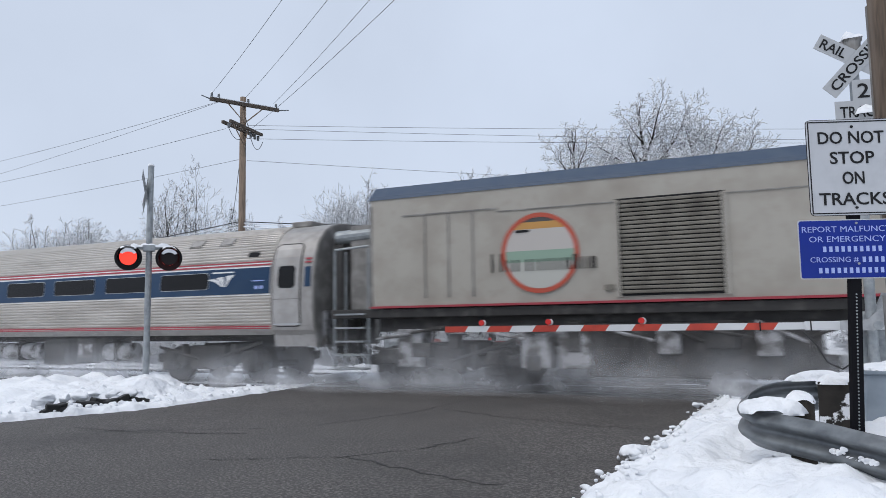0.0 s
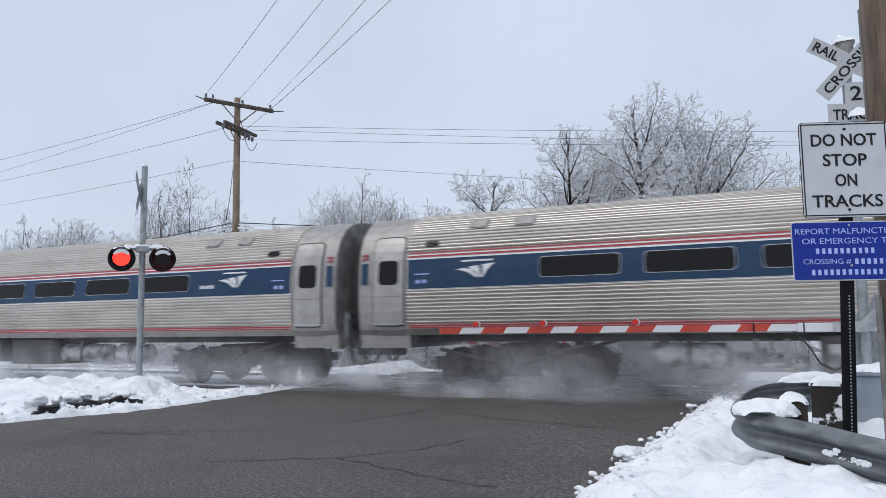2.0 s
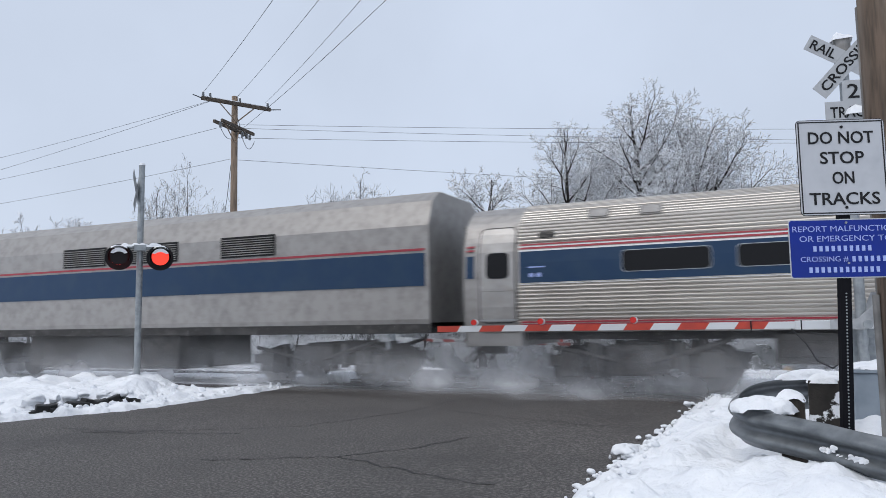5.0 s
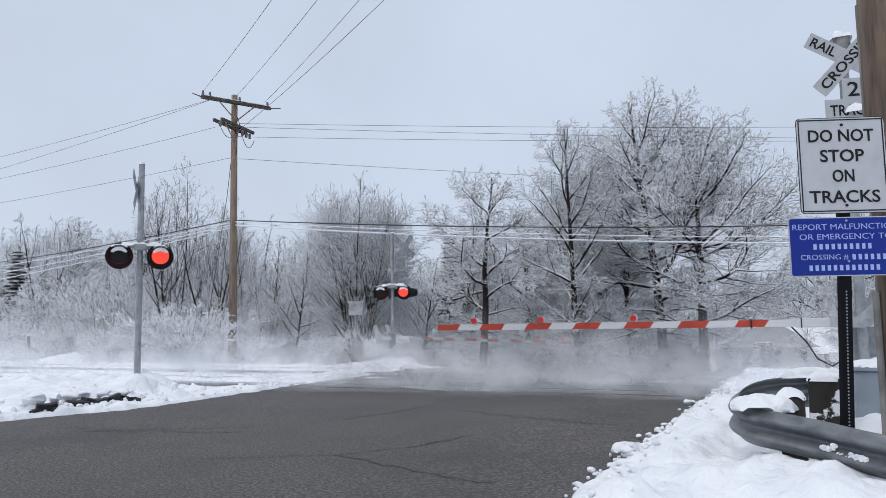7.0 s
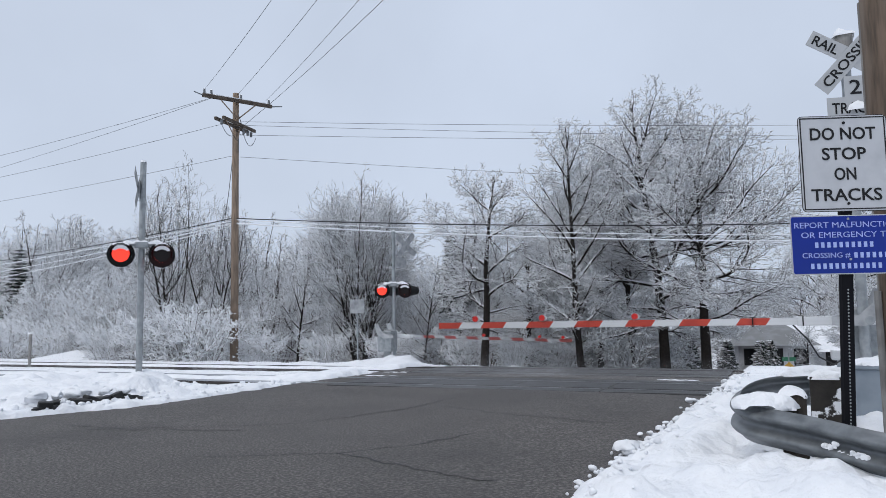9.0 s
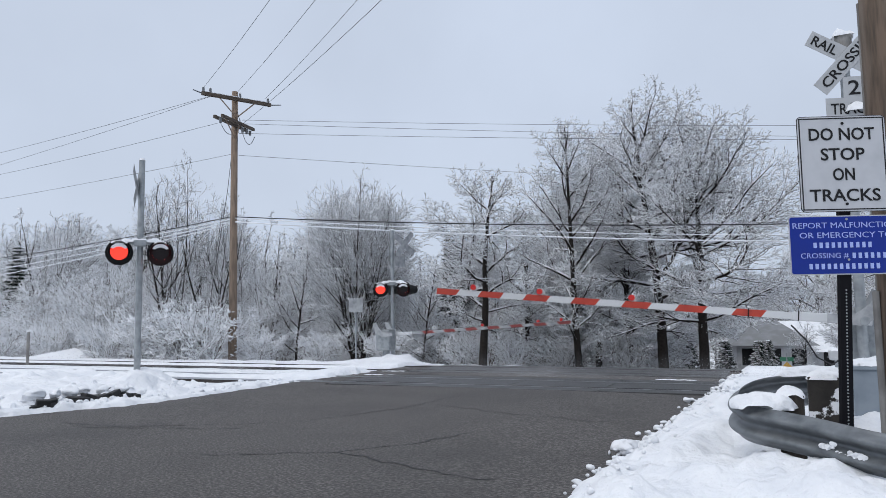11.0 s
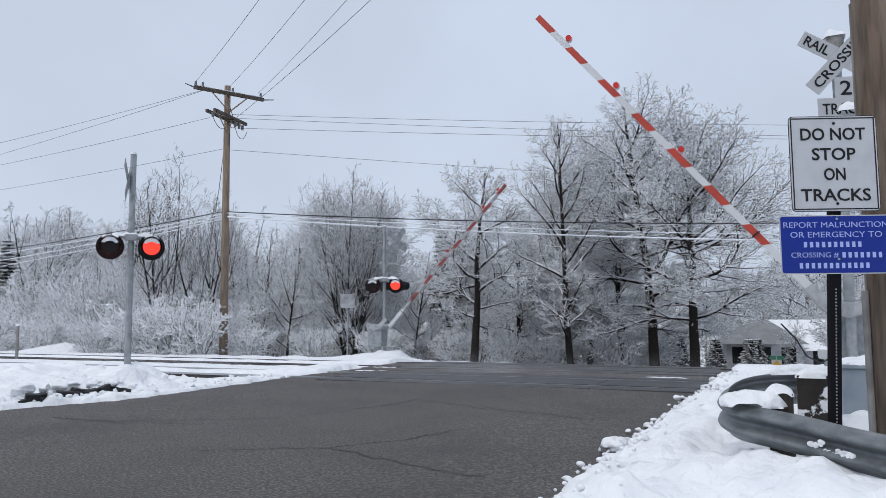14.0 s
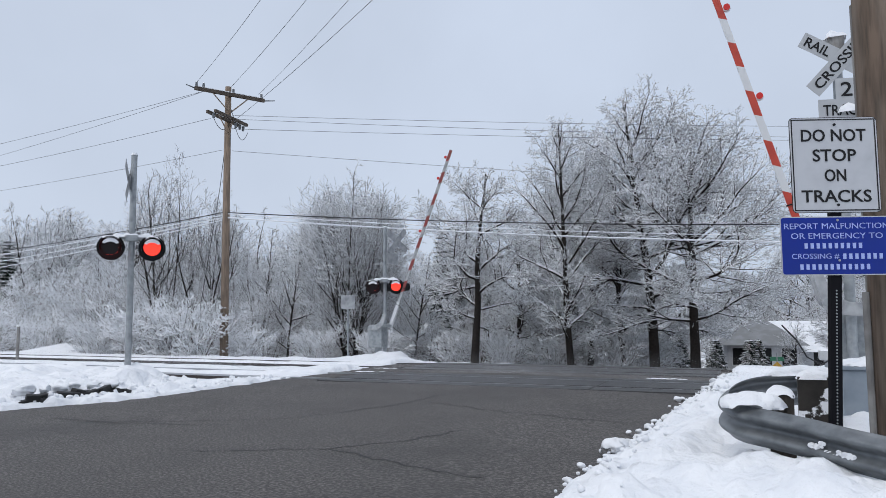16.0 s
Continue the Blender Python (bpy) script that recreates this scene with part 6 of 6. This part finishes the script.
# ---- snow thrown up by the train: drifting puffs of loose flakes ----
def puff_mesh(seed, n, sx, sy, sz, size):
    """Loose flakes of one puff."""
    r = np.random.RandomState(seed)
    c = r.normal(0, 1, (n, 3)) * np.array([sx, sy, sz])
    c[:, 2] = np.abs(c[:, 2])
    a, b = r.normal(0, 1, (n, 3)), r.normal(0, 1, (n, 3))
    s = size * r.uniform(0.5, 1.4, (n, 1))
    a = a / np.linalg.norm(a, axis=1, keepdims=True) * s
    b = b / np.linalg.norm(b, axis=1, keepdims=True) * s
    v = np.stack([c, c + a, c + b], 1).reshape(-1, 3)
    me = bpy.data.meshes.new("flakes")
    me.from_pydata(v.tolist(), [], np.arange(3 * n).reshape(-1, 3).tolist())
    me.materials.append(FLAKE)
    return me


def veil_material(name, half, tall, dense):
    """Powder snow hanging in the air: thins out towards the puff's ends and top, torn by drifting noise."""
    m = bpy.data.materials.new(name)
    m.use_nodes = True
    n, l = m.node_tree.nodes, m.node_tree.links
    b = n["Principled BSDF"]
    b.inputs["Base Color"].default_value, b.inputs["Roughness"].default_value, b.inputs["Specular IOR Level"].default_value = (0.90, 0.91, 0.94, 1), 1.0, 0.0

    def calc(op, a, c=None):
        k = n.new("ShaderNodeMath")
        k.operation, k.use_clamp = op, op in ("SUBTRACT", "MULTIPLY")
        for i, v in enumerate((a, c)):
            if v is None:
                continue
            if isinstance(v, float):
                k.inputs[i].default_value = v
            else:
                l.new(v, k.inputs[i])
        return k.outputs[0]
    co = n.new("ShaderNodeTexCoord")
    sp = n.new("ShaderNodeSeparateXYZ")
    l.new(co.outputs["Object"], sp.inputs[0])
    ends = calc("SUBTRACT", 1.0, calc("POWER", calc("ABSOLUTE", calc("DIVIDE", sp.outputs[0], half)), 2.0))
    fade = calc("POWER", calc("SUBTRACT", 1.0, calc("DIVIDE", sp.outputs[2], tall)), 1.5)
    foot = n.new("ShaderNodeMapRange")
    foot.inputs[1].default_value, foot.inputs[2].default_value, foot.inputs[3].default_value = -0.05, 0.22, 0.0
    l.new(sp.outputs[2], foot.inputs[0])
    info = n.new("ShaderNodeObjectInfo")
    tx = n.new("ShaderNodeTexNoise")
    tx.noise_dimensions = "4D"
    tx.inputs["Scale"].default_value, tx.inputs["Detail"].default_value, tx.inputs["Roughness"].default_value = 1.1, 5.0, 0.55
    l.new(co.outputs["Object"], tx.inputs["Vector"])
    l.new(calc("MULTIPLY_ADD", info.outputs["Random"], 37.0), tx.inputs["W"])
    torn = n.new("ShaderNodeMapRange")
    torn.inputs[1].default_value, torn.inputs[2].default_value, torn.inputs[3].default_value, torn.inputs[4].default_value = 0.32, 0.68, 0.15, 1.0
    l.new(tx.outputs[0], torn.inputs[0])
    a = calc("MULTIPLY", calc("MULTIPLY", ends, fade), calc("MULTIPLY", foot.outputs[0], torn.outputs[0]))
    l.new(calc("MULTIPLY", a, dense), b.inputs["Alpha"])
    return m


def veil_mesh(seed, half, tall, depth, sheets, mat):
    """Billowing sheets of powder, bowed in depth."""
    r = random.Random(seed)
    vs, fs = [], []
    for s in range(sheets):
        ph, y0 = r.uniform(0, 6.28), depth * (s / max(1, sheets - 1) - 0.5) if sheets > 1 else 0.0
        k0 = len(vs)
        for j in range(9):
            z = -0.05 + (tall + 0.05) * j / 8
            for i in range(25):
                x = -half + 2 * half * i / 24
                vs.append((x, y0 + 0.16 * math.sin(x * 1.9 + ph) + 0.10 * math.sin(z * 4 + x + ph) - 0.12 * z, z))
        for j in range(8):
            for i in range(24):
                a = k0 + j * 25 + i
                fs.append((a, a + 1, a + 26, a + 25))
    return raw("veil", vs, fs, mat, True)


VEIL = veil_material("airborne_powder", 3.0, 1.4, 0.75)
REAR = veil_material("drifting_powder", 3.0, 1.9, 1.0)
WAKE = veil_material("settling_powder", 3.3, 1.9, 0.95)
flake_meshes = [puff_mesh(s, 2500, 1.5, 0.36, 0.28, 0.005) for s in (1, 2, 3)]
veil_meshes = [veil_mesh(s, 3.0, 1.4, 0.0, 1, VEIL) for s in (1, 2, 3)]
rear_meshes = [veil_mesh(s, 3.0, 1.9, 0.0, 1, REAR) for s in (4, 5, 6)]
wake_meshes = [veil_mesh(s, 3.3, 1.9, 0.0, 1, WAKE) for s in (11, 12)]
wake = []
for i in range(11):
    wake.append(tagged(new("snow_cloud", wake_meshes[i % 2]), "billowing cloud of fine snow drawn along behind the train", "snow spray", "snow thrown up by the train"))
puffs = []
for i in range(25):
    ob = thing("snow_spray", "cloud of fine airborne snow thrown up by the train", "snow spray", "snow thrown up by the train")
    part("powder", (veil_meshes if i % 2 else rear_meshes)[i % 3], VEIL, ob, "smoky veil of powder snow")
    tagged(part("flakes", flake_meshes[i % 3], FLAKE, ob, "loose snowflakes"), kind="stuff")
    puffs.append(ob)


# ---- all that moves ----
LAG = {0.0: 0.40, 0.5: 0.33, 1.0: -0.21, 1.5: 0.25, 2.0: -0.33, 2.5: -0.26, 3.0: 0.09, 3.5: -0.19, 4.0: -0.33}


def motions():
    times = [0.5 * i for i in range(33)]
    for car, x0 in [(c, GAP0 - CAR * i) for i, c in enumerate(cars)] + [(lead, GAP0 - 0.40), (push, GAP0 - CAR * len(cars))]:
        walk(car, [(t, pose(x0 + SPEED * t + LAG.get(t, 0.0), TRACK, 0)) for t in times])
    lift = [(0, 0), (2, 0), (4, 0), (6, 0), (8, 0), (10, 0), (10.4, 0), (10.8, 2.6), (11.3, 9.9), (12, 21.9), (12.5, 29.2), (13, 36.6), (13.5, 43.7), (14, 50.0), (14.5, 56.4), (15, 62.7), (15.5, 68.8), (16, 74.4)]
    # the arm's centre line hangs 0.354 m below the mast's pivot axis
    swing = lambda a: pose(-0.354 * math.sin(math.radians(a)), 0, 1.31 + 0.354 * (1 - math.cos(math.radians(a))), 0, a, 0)
    walk(near_arm, [(t, swing(a)) for t, a in lift])
    walk(far_arm, [(t, swing(a * 0.975 - 1.8 - 0.085 * max(0.0, a - 50))) for t, a in lift])
    # flashers: the lenses turn over every 0.55 s, in turn
    nudge = {5: -2, 14: -1, 15: 1, 24: -2}
    for lenses in (lens_a, lens_b):
        for side, ln in enumerate(lenses):
            ang = 180.0 * side
            rows = [(0.0, ang)]
            for k in range(29):
                first = frame(0.24 + 0.5515 * k) - 1 + nudge.get(k, 0)
                rows += [((first + s - 1) / FPS, ang + 60 * s) for s in range(4)]
                ang += 180
            rows.append((16.0, ang))
            walk(ln, [(t, pose(0, -0.165, 0, 0, 0, a)) for t, a in rows])
    # spray drifts along after the wheels, then settles once the train is by
    for i, ob in enumerate(puffs):
        x, y = -34 + 1.75 * i, (13.35 if i % 2 else 17.25) + 0.35 * math.sin(i * 2.1)
        rows = []
        for t in times:
            settle = smooth(6.9, 8.8, t)
            rows.append((t, pose(x + 1.1 * min(t, 6.5) + 0.5 * math.sin(t * 3 + i), y + 0.15 * math.sin(t * 2 + i * 1.7), 0.0 + 0.06 * math.sin(t * 4 + i * 2.3) - 1.3 * settle, 0, 0, 6 * math.sin(t + i))))
        walk(ob, rows)

    # the wake rides behind the last wheels, stays over the crossing as they leave it, and sinks
    tail = GAP0 - CAR * len(cars) - 21
    for i, ob in enumerate(wake):
        stop, y = -27 + 3.0 * i, 15.6 + 1.3 * math.sin(i * 1.9)
        reach_t = (stop - 2.0 - tail) / SPEED
        rows = []
        for t in times:
            x = tail + 2.0 + SPEED * t if t < reach_t else stop + 1.6 * (t - reach_t) / (1 + 0.3 * (t - reach_t))
            rows.append((t, pose(x, y, -0.05 - 2.4 * smooth(6.2, 8.9, t), 0, 0, 15 * math.sin(t * 0.8 + i))))
        walk(ob, rows)


motions()
